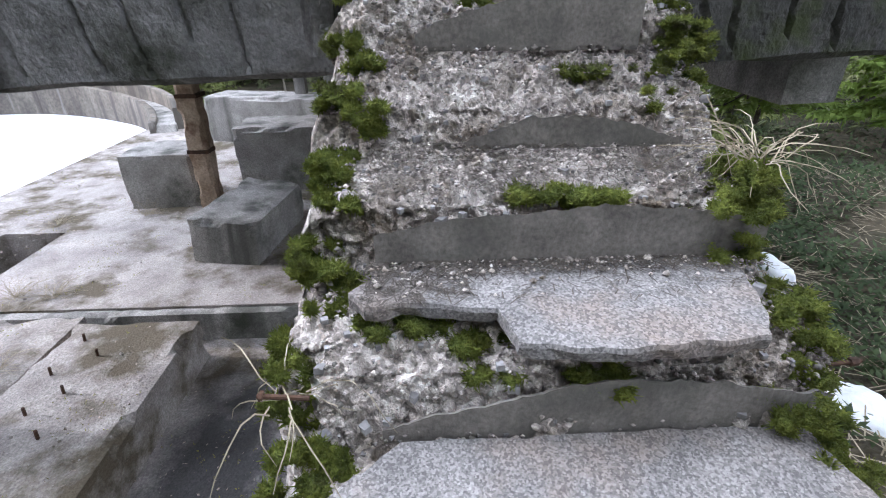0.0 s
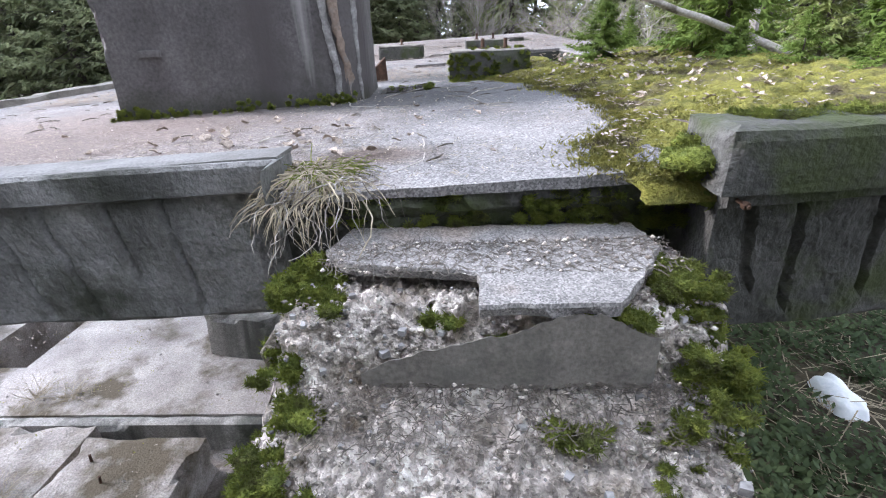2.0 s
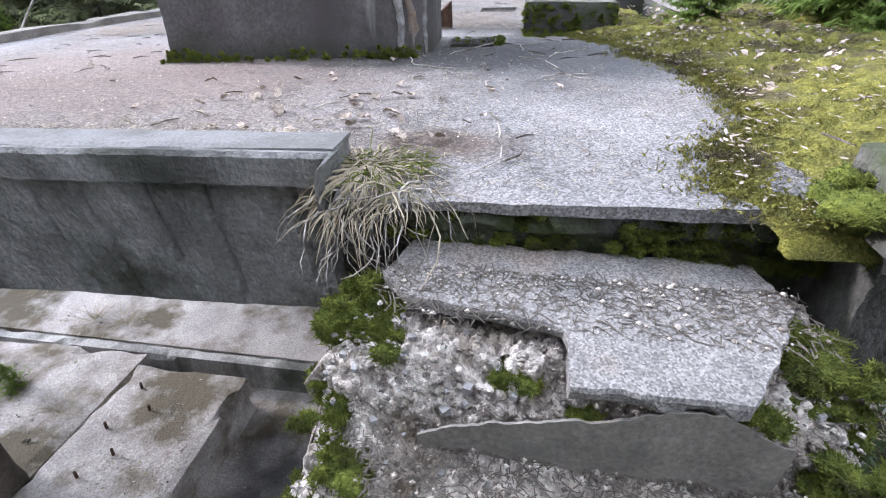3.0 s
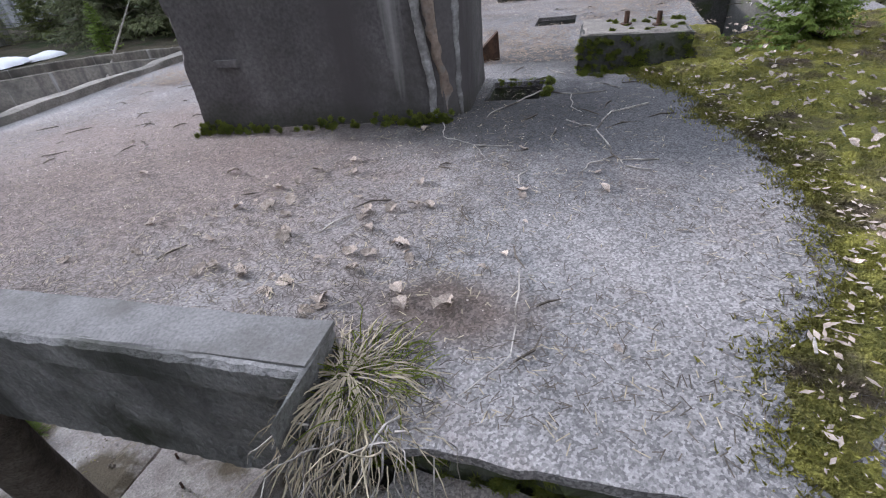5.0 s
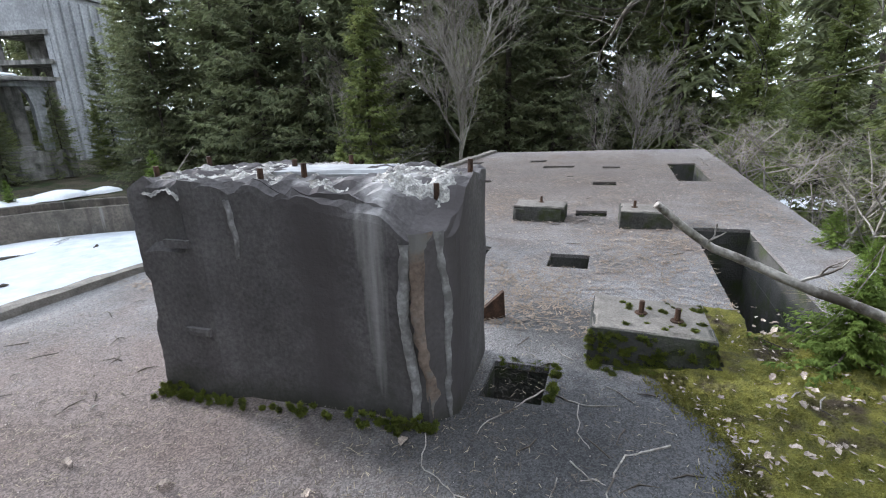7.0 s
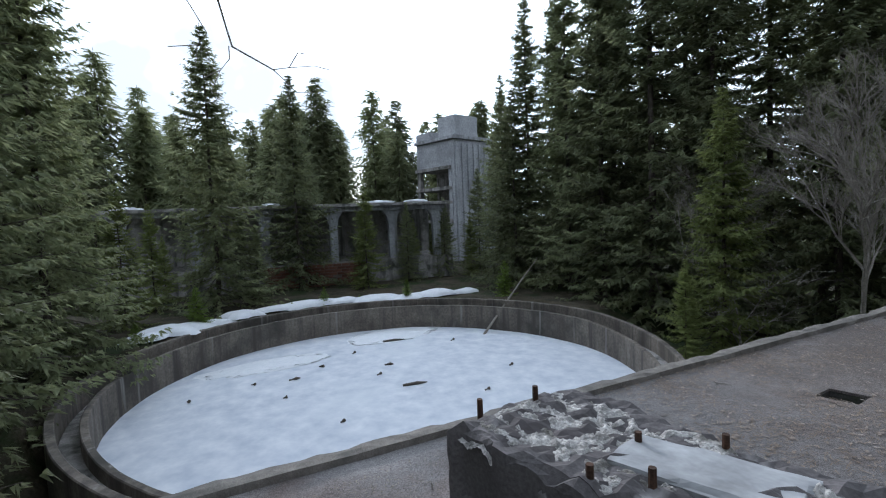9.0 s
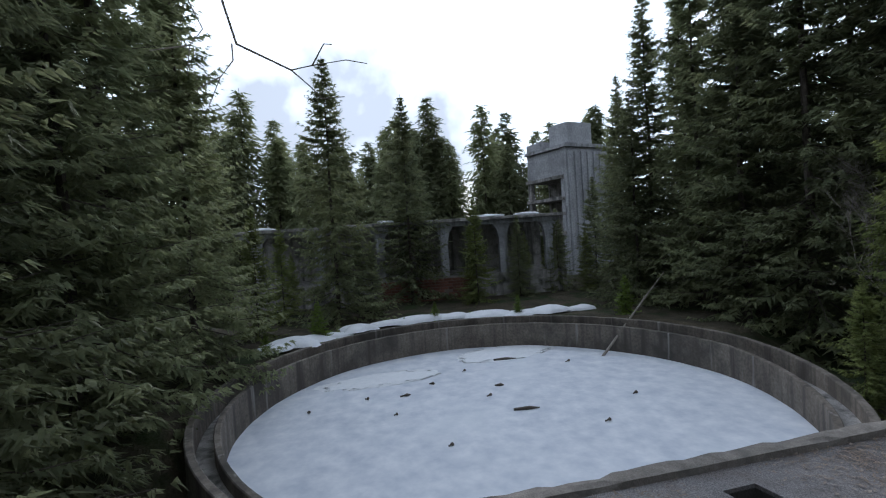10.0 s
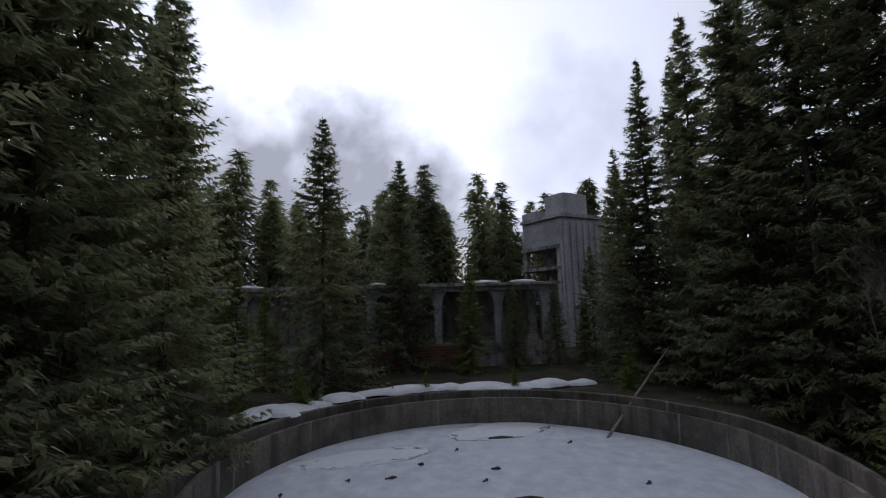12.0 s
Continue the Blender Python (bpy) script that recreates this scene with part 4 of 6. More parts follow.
# beside the basin, on its near left shore
for i, (x, y, s) in enumerate(((-6.6, -4.2, 1.05), (-8.6, -3.6, 1.15), (-10.8, -4.1, 1.1), (-12.6, -3.4, 1.1), (-15.0, -3.4, 1.1), (-17.4, -2.0, 0.95), (-9.5, -6.5, 1.2), (-13.5, -6.5, 1.25), (-17, -5.5, 1.2), (-20.5, -3.0, 1.0), (-6, -8, 1.1), (-23, -5, 1.0))):
    plant(TREES[i % 3], x, y, s)
# right shore and behind the deck
for i, (x, y, s) in enumerate(((-20.4, 18.6, 0.88), (-17.5, 18.6, 1.1), (-14.8, 17.9, 1.1), (-12.4, 18.0, 1.15), (-10.2, 18.4, 1.2), (-15.8, 20.0, 1.15), (-12.8, 21.0, 1.2), (-9.6, 21.4, 1.25), (-7.0, 20.2, 1.1), (-4.6, 21.5, 1.15), (-23.6, 19.4, 0.82), (-18, 22.5, 1.1), (-21.5, 22.0, 0.95))):
    plant(TREES[(i + 1) % 3], x, y, s)
for i, (x, y, s) in enumerate(((-8.1, 15.2, 0.76), (-24.6, 3.08, 1.09), (-36.0, 9.5, 0.9), (-28.3, 7.8, 0.95), (-25.6, 10.9, 0.72), (-22.4, 18.4, 0.85), (-26.2, 0.5, 0.6), (-20.0, 17.2, 0.8), (-22.5, -0.5, 0.68), (-27.5, 4.5, 0.36), (-28.0, 11.5, 0.4), (-26.5, 14.0, 0.38), (-28.5, 15.5, 0.46), (-27.0, 17.0, 0.4), (-28.8, 1.0, 0.42), (-24.5, 4.8, 0.3), (-25.7, 18.2, 0.46), (-26.5, 19.5, 0.55), (-27.5, 16.6, 0.42))):
    plant(SLIM[i % 2], x, y, s)
for i in range(20):
    plant(BARE_LOW[0] if i % 3 else FAR[i % 2], random.uniform(-9, 14), random.uniform(23, 34), random.uniform(0.9, 1.2))
for x, y, s in ((5.4, 9.3, 0.55), (4.6, 5.6, 0.5), (5.6, 12.5, 0.6), (7.4, 10.5, 1.0), (5.2, 15.6, 0.65), (7.6, 5.0, 0.95), (9.4, 8.5, 1.05), (-2.5, 20.6, 0.75), (-1.0, 24.5, 1.15), (2.2, 24.0, 1.1), (5.2, 25.0, 1.15), (-4.0, 25.5, 1.2), (7.6, 14.5, 1.0), (4.6, 20.5, 0.7)):
    plant(SLIM[0] if 0 < x < 6 else TREES[int(x * 7) % 3], x, y, s * (1.2 if 0 < x < 6 else 1.0))
for i in range(18):
    plant(BARE_LOW[0], random.uniform(4.5, 16), random.uniform(-4, 18), random.uniform(0.8, 1.1))
for i in range(12):
    plant(FAR[i % 2], random.uniform(-8, 10), random.uniform(-16, -9), random.uniform(0.9, 1.2))
for i in range(36):
    plant(FAR[i % 2], random.uniform(-58, -44), random.uniform(-8, 34), random.uniform(0.72, 1.0), z=-2.0)
for i in range(135):
    a = radians(random.uniform(105, 215)) if i < 105 else radians(random.uniform(-145, 105))
    d = random.uniform(46, 72) if i < 105 else random.uniform(30, 60)
    plant(FAR[i % 2], d * math.cos(a), 4 + d * math.sin(a), random.uniform(0.85, 1.25), z=-2.0)
for x, y, s, k in ((0.97, 2.52, 0.36, 2), (1.5, 1.75, 0.6, 2), (1.62, 2.15, 0.7, 0), (1.5, 2.3, 0.45, 1), (1.6, 1.35, 0.5, 1), (1.62, 2.7, 0.6, 2), (1.4, 3.3, 0.3, 0), (1.6, 3.9, 0.4, 1), (1.62, 4.6, 0.45, 1), (1.6, 0.9, 0.35, 1), (2.3, 1.8, 1.1, 0), (2.6, 2.4, 1.1, 1), (2.6, 3.4, 1.1, 1), (2.8, 5.0, 1.3, 1), (2.6, 6.4, 1.0, 1), (2.6, 1.0, 1.0, 0), (3.0, 4.2, 1.4, 0)):
    plant(YOUNG[k], x, y, s, z=deck_z(x, y) + 0.02 if x < 1.68 else -0.85)
# ---- ruined hall and tower beyond the basin ----
hall = base("ruined_hall", (-31.4, -2.0, -1.02), "ruined concrete colonnade hall with snow on its roof", "building", kind="structure")
hall.rotation_euler = (0, 0, math.atan2(19.5, 4.4))


def local_box(name, parent, mat, x0, x1, y0, y1, z0, z1, label="", cell=0.0, seed=0):
    if cell:
        bm = rough_box(x1 - x0, y1 - y0, z1 - z0, cell, 0.03, 0.05, seed)
        bmesh.ops.translate(bm, vec=((x0 + x1) / 2, (y0 + y1) / 2, z0), verts=bm.verts)
    else:
        bm = bmesh.new()
        add_box(bm, x0, x1, y0, y1, z0, z1, False)
    return part(name, bm, mat, parent, label)


def haunched_column(parent, x, z0, z1):
    bm = bmesh.new()
    ring0 = None
    for z, w in ((z0, 0.24), (z1 - 0.9, 0.24), (z1 - 0.35, 0.36), (z1, 0.6)):
        r = [bm.verts.new((x + sx * w, sy * 0.22, z)) for sx, sy in ((-1, -1), (1, -1), (1, 1), (-1, 1))]
        if ring0:
            for i in range(4):
                bm.faces.new((ring0[i], ring0[(i + 1) % 4], r[(i + 1) % 4], r[i]))
        ring0 = r
    bm.faces.new(ring0)
    part("column", bm, M_PALECONC, parent, "pale concrete column flared at its head")


for u in (1.2, 4.8, 8.45, 12.36, 16.05, 19.0):
    haunched_column(hall, u, 0.4, 3.45)
local_box("roof_beam", hall, M_PALECONC, 0.0, 19.6, -0.35, 0.35, 3.45, 3.72, "cracked concrete roof beam", 0.4, 3)
local_box("roof_slab", hall, M_CONC, -0.3, 20.0, -0.7, 5.2, 3.725, 3.92, "thin broken roof slab", 0.5, 4)
for u, w in ((1.6, 1.3), (8.9, 0.9), (15.2, 1.6), (17.6, 1.3)):
    bm = bmesh.new()
    add_clump(bm, (0, 0, 0), 1.0, u, 0.14, 3)
    for v in bm.verts:
        v.co = Vector((u + v.co.x * w * 0.6, -0.35 + v.co.y * 0.35, 3.93 + v.co.z))
    part("snow_patch", bm, M_SNOW, hall, "melting snow on the roof edge", True)
local_box("back_wall", hall, M_CONC, -0.3, 20.0, 4.9, 5.2, -2.2, 3.72, "dark inner wall of the hall")
local_box("floor_slab", hall, M_CONC, -0.3, 20.0, -0.3, 4.89, 0.15, 0.398, "broken floor slab")
local_box("retaining_wall", hall, M_CONC, -0.3, 8.2, -0.3, 0.0, -2.4, 0.148, "dark concrete foundation wall")
local_box("retaining_wall", hall, M_CONC, 14.3, 20.0, -0.3, 0.0, -2.4, 0.148, "dark concrete foundation wall")
# brick infill: bricks as pieces
wall = local_box("brick_wall", hall, M_MORTAR, 8.2, 14.3, -0.28, 0.0, -2.4, 0.39, "weathered red brick infill with a hole")
bm = rough_box(0.48, 0.05, 0.15, 0.08, 0.01, 0.015, 1)
brick_mesh = mesh_of(bm, "brick", M_BRICK)
random.seed(5)
for r in range(15):
    for c in range(12):
        u, z = 8.45 + 0.5 * c + (0.25 if r % 2 else 0), -2.3 + 0.175 * r
        if u > 14.1 or math.hypot(u - 11.0, (z + 0.7)) < 0.32 or random.random() < 0.1:
            continue
        share("brick", brick_mesh, wall, (u, -0.30 + random.uniform(-0.012, 0.012), z))
# a dark box on the wall face stands in for the hole's shade
bm = bmesh.new()
add_box(bm, 10.75, 11.25, -0.31, -0.26, -0.9, -0.45, False)
part("opening", bm, M_RUST, wall, "dark box standing in for the shade of a hole in the brickwork")

tower = base("tower", (-34.6, 23.0, -2.6), "tall ruined concrete tower with ribbed walls and an open corner", "tower", kind="structure")
tower.rotation_euler = (0, 0, radians(101))
TH = 11.15
local_box("ribbed_wall", tower, M_TOWER, 0.0, 5.4, 0.0, 0.35, 0.0, TH, "pale ribbed concrete wall", 0.6, 7)
for i in range(7):
    local_box("rib", tower, M_TOWER, 0.15 + 0.72 * i, 0.42 + 0.72 * i, -0.16, -0.002, 0.0, TH - 0.35)
local_box("cornice", tower, M_PALECONC, -0.3, 5.5, -0.25, 5.0, TH + 0.002, TH + 0.3, "projecting concrete cornice", 0.6, 8)
local_box("upper_wall", tower, M_TOWER, 0.0, 0.35, 0.352, 5.0, TH - 2.2, TH, "pale upper wall panel", 0.5, 9)
local_box("corner_pier", tower, M_TOWER, -0.02, 0.4, 0.352, 0.75, 0.0, TH - 2.202, "slim corner pier")
local_box("corner_pier", tower, M_CONC, 0.0, 0.4, 4.6, 5.0, 0.0, TH - 2.202, "slim corner pier")
for z in (TH - 2.52, TH - 4.3, TH - 7.2):
    local_box("floor_slab", tower, M_CONC, -0.2, 5.2, 0.36, 5.1, z, z + 0.3, "exposed floor slab edge", 0.5, z)
local_box("inner_wall", tower, M_CONC, 2.4, 2.7, 0.36, 5.0, 0.0, TH - 0.1, "dark inner wall")
local_box("far_wall", tower, M_PALECONC, 5.05, 5.4, 0.36, 5.0, 0.0, TH)
local_box("roof_house", tower, M_TOWER, 0.3, 3.1, 0.0, 2.2, TH + 0.302, TH + 2.1, "box-shaped roof house", 0.5, 12)
local_box("parapet_block", tower, M_TOWER, 0.0, 1.6, 3.0, 5.0, TH + 0.302, TH + 1.0, "low parapet block", 0.4, 13)

# ---- snow, log and debris round the basin ----
def snow_patch(x, y, sx, sy, z, seed, h=0.12, label="patch of old melting snow on the ground"):
    bm = bmesh.new()
    n, m = 28, 8
    c = bm.verts.new((0, 0, h))
    last = None
    for k in range(1, m + 1):
        row = []
        for i in range(n):
            a = 2 * math.pi * i / n
            rr = 1 + 0.6 * noise.noise(Vector((math.cos(a) * 1.3, math.sin(a) * 1.3, seed))) + 0.15 * noise.noise(Vector((math.cos(a) * 5, math.sin(a) * 5, seed)))
            u = k / m
            px, py = rr * u * sx * math.cos(a), rr * u * sy * math.sin(a)
            row.append(bm.verts.new((px, py, h * (1 - u ** 2) + 0.04 * noise.noise(Vector((px * 2, py * 2, seed))) - 0.06 * (k == m))))
        for i in range(n):
            if last:
                bm.faces.new((last[i], row[i], row[(i + 1) % n], last[(i + 1) % n]))
            else:
                bm.faces.new((c, row[i], row[(i + 1) % n]))
        last = row
    thing("snow_patch", bm, M_SNOW, label, "snow", "snow patches", smooth=True, at=(x, y, z))


for i, (a, r, sx, sy) in enumerate(((226, 8.9, 1.0, 0.6), (218, 9.0, 1.3, 0.65), (210, 8.8, 1.0, 0.5), (201, 8.6, 1.1, 0.4), (190, 8.6, 1.3, 0.42), (180, 8.6, 1.4, 0.42), (170, 8.6, 1.4, 0.42), (160, 8.7, 1.4, 0.45), (150, 8.8, 1.3, 0.5), (141, 9.4, 1.2, 0.55), (134, 10.4, 1.2, 0.4))):
    r += 0.1
    x, y = BC.x + r * math.cos(radians(a)), BC.y + r * math.sin(radians(a))
    snow_patch(x, y, sy * (0.9 + 0.5 * (i % 2)), sx * (0.75 + 0.2 * (i % 3)), ground_z(x, y) + 0.14 - 0.04 * (i % 3), i + 1, 0.16 + 0.06 * (i % 2), "melting snow bank behind the basin rim")
for i, (x, y, sx, sy) in enumerate(((2.83, 1.78, 0.16, 0.26), (2.3, 0.22, 0.22, 0.24), (6.5, 20.0, 2.5, 1.0), (-2.0, 24.0, 3.0, 1.0))):
    snow_patch(x, y, sx, sy, ground_z(x, y) + 0.05, 20 + i, 0.08)
# smoother bright snow on the ice
for i, (x, y, sx, sy) in enumerate(((-17.8, 3.6, 0.9, 2.2), (-19.0, 9.3, 1.2, 2.2))):
    bm = bmesh.new()
    add_clump(bm, (0, 0, 0), 1.0, i * 3.1, 0.05, 4)
    for v in bm.verts:
        v.co.x *= sx
        v.co.y *= sy
    for v in bm.verts:
        r = math.hypot(v.co.x / sx, v.co.y / sy)
        v.co.z = 0.05 * max(-0.3, 1 - r ** 2) + 0.02 * noise.noise(v.co * 1.7)
    thing("snow_drift", bm, M_SNOW, "thin bright drift of snow on the ice", "snow", smooth=True, at=(x, y, -3.195))
bm = bmesh.new()
add_tube(bm, [(-16.47, 12.28, -3.25), (-16.7, 13.3, -2.5), (-17.1, 15.0, -1.25), (-17.36, 16.28, -0.32)], [0.055, 0.045, 0.035, 0.015], 8)
for k in range(9):
    u = 0.3 + 0.07 * k
    p = Vector((-16.47, 12.28, -3.25)).lerp(Vector((-17.36, 16.28, -0.32)), u)
    add_tube(bm, [p, p + Vector((random.uniform(-0.3, 0.3), random.uniform(-0.1, 0.2), random.uniform(-0.1, 0.25)))], [0.015, 0.004], 4)
thing("leaning_log", bm, M_TWIG, "thin dead tree leaning out of the ice over the rim", "log")
random.seed(12)
for x, y, L in ((-14.66, 3.87, 0.35), (-13.46, 6.33, 0.22), (-12.19, 6.55, 0.75), (-15.32, 10.45, 0.25), (-14.96, 2.81, 0.16), (-14.66, 1.01, 0.14), (-16.83, 8.21, 0.90), (-14.20, 6.96, 0.30), (-15.37, 5.08, 0.20), (-16.07, 6.59, 0.20), (-10.95, 4.14, 0.15), (-13.30, 3.35, 0.12), (-10.56, 8.27, 0.20), (-11.74, 10.24, 0.18)):
    x, y = 1.1 * x + 0.45, y + 0.15
    bm = bmesh.new()
    a = random.uniform(0, 3.1) if L < 0.5 else 1.3
    d = Vector((math.cos(a), math.sin(a), 0))
    add_tube(bm, [(0, 0, 0.02), tuple(d * L * 0.5 + Vector((0.03, 0.04, 0.05))), tuple(d * L + Vector((0, 0, 0.03)))], [0.02 + 0.03 * L, 0.05, 0.012], 6)
    thing("driftwood", bm, M_BARK, "dark scrap of wood lying on the ice", "debris", "debris on the ice", at=(x, y, -3.195))

# ---- lower level beside the stairs ----
def lump(name, x, y, z, sx, sy, sz, turn, label, cat, mat=M_CONC, seed=0, cell=0.07, chip=0.05, tilt=(0, 0), grp=""):
    bm = rough_box(sx, sy, sz, cell, 0.009, chip, seed)
    ob = thing(name, bm, mat, label, cat, grp, at=(x, y, z))
    ob.rotation_euler = (radians(tilt[0]), radians(tilt[1]), radians(turn))
    return ob


lump("concrete_block", -2.33, 3.55, -2.75, 0.74, 1.4, 0.50, -8, "fallen concrete block with a mossy broken top", "block", seed=41, tilt=(0, 4), grp="fallen blocks")
lump("concrete_block", -3.88, 5.0, -2.75, 0.95, 0.85, 0.75, 4, "square worn concrete foundation block", "block", seed=42, grp="fallen blocks")
lump("concrete_block", -2.4, 5.65, -2.75, 1.25, 0.9, 0.95, 2, "broad foundation block with a crumbled top", "block", seed=43, grp="fallen blocks")
lump("concrete_block", -3.2, 8.5, -2.75, 2.9, 0.9, 0.9, -12, "long low concrete foundation block", "block", seed=44, grp="fallen blocks")
big = lump("foundation_plinth", -2.77, 0.72, -3.07, 1.05, 2.0, 0.39, 0, "wide concrete foundation with a flat broken top and bolts", "plinth", M_FLOOR, 45)
for k in range(8):
    bm = bmesh.new()
    x, y = -0.30 + 0.22 * (k % 2) + 0.1 * (k // 4), 0.75 - 0.2 * k
    add_tube(bm, [(x, y, 0.385), (x + 0.01, y, 0.46)], [0.011, 0.01], 6)
    part("bolt", bm, M_RUST, big, "rusted bolt stub")
lump("concrete_slab", -4.85, 0.65, -3.07, 3.0, 2.5, 0.34, 0, "rough cracked slab with dirt and moss", "slab", M_FLOOR, 46, 0.12)
lump("floor_kerb", -3.2, 2.02, -3.07, 5.4, 0.16, 0.30, 0, "broken concrete threshold between the floors", "kerb", M_CONC, 47, 0.07)
post = base("timber_post", (-3.2, 4.55, -2.75), "leaning split timber post under the deck beam", "post")
bm = rough_box(0.24, 0.24, 2.25, 0.05, 0.015, 0.03, 50)
for v in bm.verts:
    v.co.x += 0.05 * v.co.z / 2.3 - 0.02 * (v.co.z > 1.3)
part("shaft", bm, M_WOOD, post)
for z in (0.8, 1.5):
    bm = rough_box(0.275, 0.275, 0.05, 0.05, 0.004, 0.01, z)
    bmesh.ops.translate(bm, vec=(0.02 * z, 0, z), verts=bm.verts)
    part("band", bm, M_RUST, post, "rusted steel band")
bm = bmesh.new()
add_tube(bm, [(-3.46, 0.52, -3.1), (-3.45, 0.50, -2.6), (-3.25, 0.43, -1.8), (-2.98, 0.36, -1.0), (-2.9, 0.34, -0.56)], [0.20, 0.165, 0.15, 0.14, 0.135], 12)
for v in bm.verts:
    v.co += Vector((0.012 * noise.noise(v.co * 6), 0.012 * noise.noise(v.co * 6 + Vector((9, 0, 0))), 0))
thing("dead_tree", bm, M_BARK, "thick leaning dead tree below the deck edge", "dead tree", smooth=True)
# bolts sticking out of the stair flanks
for a, b in (((-0.48, -1.12, -0.88), (-0.57, -1.12, -0.87)), ((0.46, -1.0, -0.97), (0.67, -1.0, -0.95)), ((0.55, 0.0, -0.03), (0.59, -0.14, -0.06))):
    bm = bmesh.new()
    add_tube(bm, [a, b], [0.005, 0.005], 8)
    e = Vector(b) - Vector(a)
    add_tube(bm, [Vector(b) - 0.12 * e, Vector(b) - 0.04 * e], [0.010, 0.010], 6)
    thing("steel_rod", bm, M_RUST, "rusted threaded rod sticking out of the concrete", "rod", "rods in the concrete")
WEEDS = [(-4.2, 1.35, -2.76, 0.5), (-4.6, 1.0, -2.76, 0.45)]
# ---- moss, litter, grass and branches on and round the deck ----
def moss_edge(y):
    """Where the moss on the deck begins: x of its border at y."""
    line = ((-0.1, 0.40), (0.02, 0.38), (0.17, 0.31), (0.38, 0.38), (0.5, 0.47), (0.7, 0.55), (1.0, 0.57), (1.35, 0.54), (1.68, 0.42), (2.0, 0.36), (2.3, 0.16), (2.5, 0.0), (9.0, 0.0))
    for (ya, xa), (yb, xb) in zip(line, line[1:]):
        if y <= yb:
            break
    return xa + (xb - xa) * (y - ya) / (yb - ya) + 0.05 * noise.noise(Vector((1, y * 4, 0))) + 0.04 * noise.noise(Vector((2, y * 13, 0))) + 0.025 * noise.noise(Vector((3, y * 34, 0)))


bm = bmesh.new()
nx, ny = 90, 150
grid = []
for j in range(ny + 1):
    y = -0.06 + 3.1 * j / ny
    row = []
    for i in range(nx + 1):
        x0 = moss_edge(y)
        x = x0 + (1.68 - x0) * (i / nx) ** 1.3
        rise = 0.055 * min(1, (x - x0) / 0.35) + 0.05 * min(1, max(0, x - 0.9))
        q = Vector((x, y, 0))
        h = rise + 0.006 + (0.03 * noise.noise(q * 3) + 0.02 * noise.noise(q * 11) + 0.014 * noise.noise(q * 30)) * min(1, (x - x0) / 0.2)
        h -= 0.05 * max(0, noise.noise(q * 2.3 + Vector((4, 0, 0)))) * min(1, (x - x0) / 0.3)
        drop = 0.10 * max(0, -y - 0.0) * 5
        row.append(bm.verts.new((x, y, deck_z(x, y) + (h if 0 < i < nx and 0 < j < ny else -0.02) - drop)))
    grid.append(row)
for a, b in zip(grid, grid[1:]):
    for i in range(nx):
        c = (a[i].co + b[i + 1].co) / 2
        if any(h[0] - 0.02 < c.x < h[1] + 0.02 and h[2] - 0.02 < c.y < h[3] + 0.02 for h in TRENCH + [HOLE]):
            continue
        if -0.14 < c.x < 0.46 and 2.34 < c.y < 2.81:
            continue
        bm.faces.new((a[i], a[i + 1], b[i + 1], b[i]))
tagged(part("moss_carpet", bm, M_MOSS, None, "thick yellow-green moss creeping over the deck", True), category="moss", kind="stuff")


def moss_thing(spots, label, mat=None, rough=1.0):
    """Cushions of moss that grow together as one thing."""
    bm = bmesh.new()
    for n, (x, y, z, r) in enumerate(spots):
        add_clump(bm, (x, y, z), r * 0.85, n * 1.7 + x * 5, 0.5, 2)
    for v in bm.verts:
        q = v.co * 30
        v.co += 0.014 * rough * Vector((noise.noise(q), noise.noise(q + Vector((7, 0, 0))), noise.noise(q + Vector((0, 7, 0))) + 0.3)) + 0.006 * rough * Vector((noise.noise(q * 3), noise.noise(q * 3 + Vector((7, 0, 0))), noise.noise(q * 3 + Vector((0, 7, 0)))))
    bm.normal_update()
    for f in list(bm.faces):
        c, nn = f.calc_center_median(), f.normal
        for k in range(3):
            d = (nn + 1.1 * Vector((random.uniform(-1, 1), random.uniform(-1, 1), random.uniform(-0.3, 1)))).normalized()
            t = d.orthogonal().normalized() * 0.002
            o = c + 0.004 * Vector((random.uniform(-1, 1), random.uniform(-1, 1), random.uniform(-1, 1)))
            bm.faces.new([bm.verts.new(o - t), bm.verts.new(o + t), bm.verts.new(o + d * random.uniform(0.007, 0.02))])
    thing("moss_cushion", bm, mat or M_GREEN, label, "moss", "moss on the stairs", kind="stuff", smooth=True)


random.seed(31)
LEFT = [(-0.50, -0.10, -0.27), (-0.42, -0.16, -0.30), (-0.53, -0.22, -0.42), (-0.47, -0.30, -0.47), (-0.54, -0.42, -0.55), (-0.46, -0.47, -0.58), (-0.55, -0.60, -0.70), (-0.50, -0.68, -0.75), (-0.56, -0.78, -0.85), (-0.50, -0.84, -0.92), (-0.46, -0.90, -0.92), (-0.58, -0.96, -1.0), (-0.56, -1.06, -1.1), (-0.50, -1.12, -1.13), (-0.58, -1.2, -1.17)]
for x, y, z in (on_stair(*q) for q in LEFT):
    moss_thing([(x + 0.02 + random.uniform(-0.05, 0.05), y + random.uniform(-0.09, 0.09), z + random.uniform(-0.06, 0.0), random.uniform(0.010, 0.034)) for _ in range(20)], "bright green moss cushion on the stair edge")
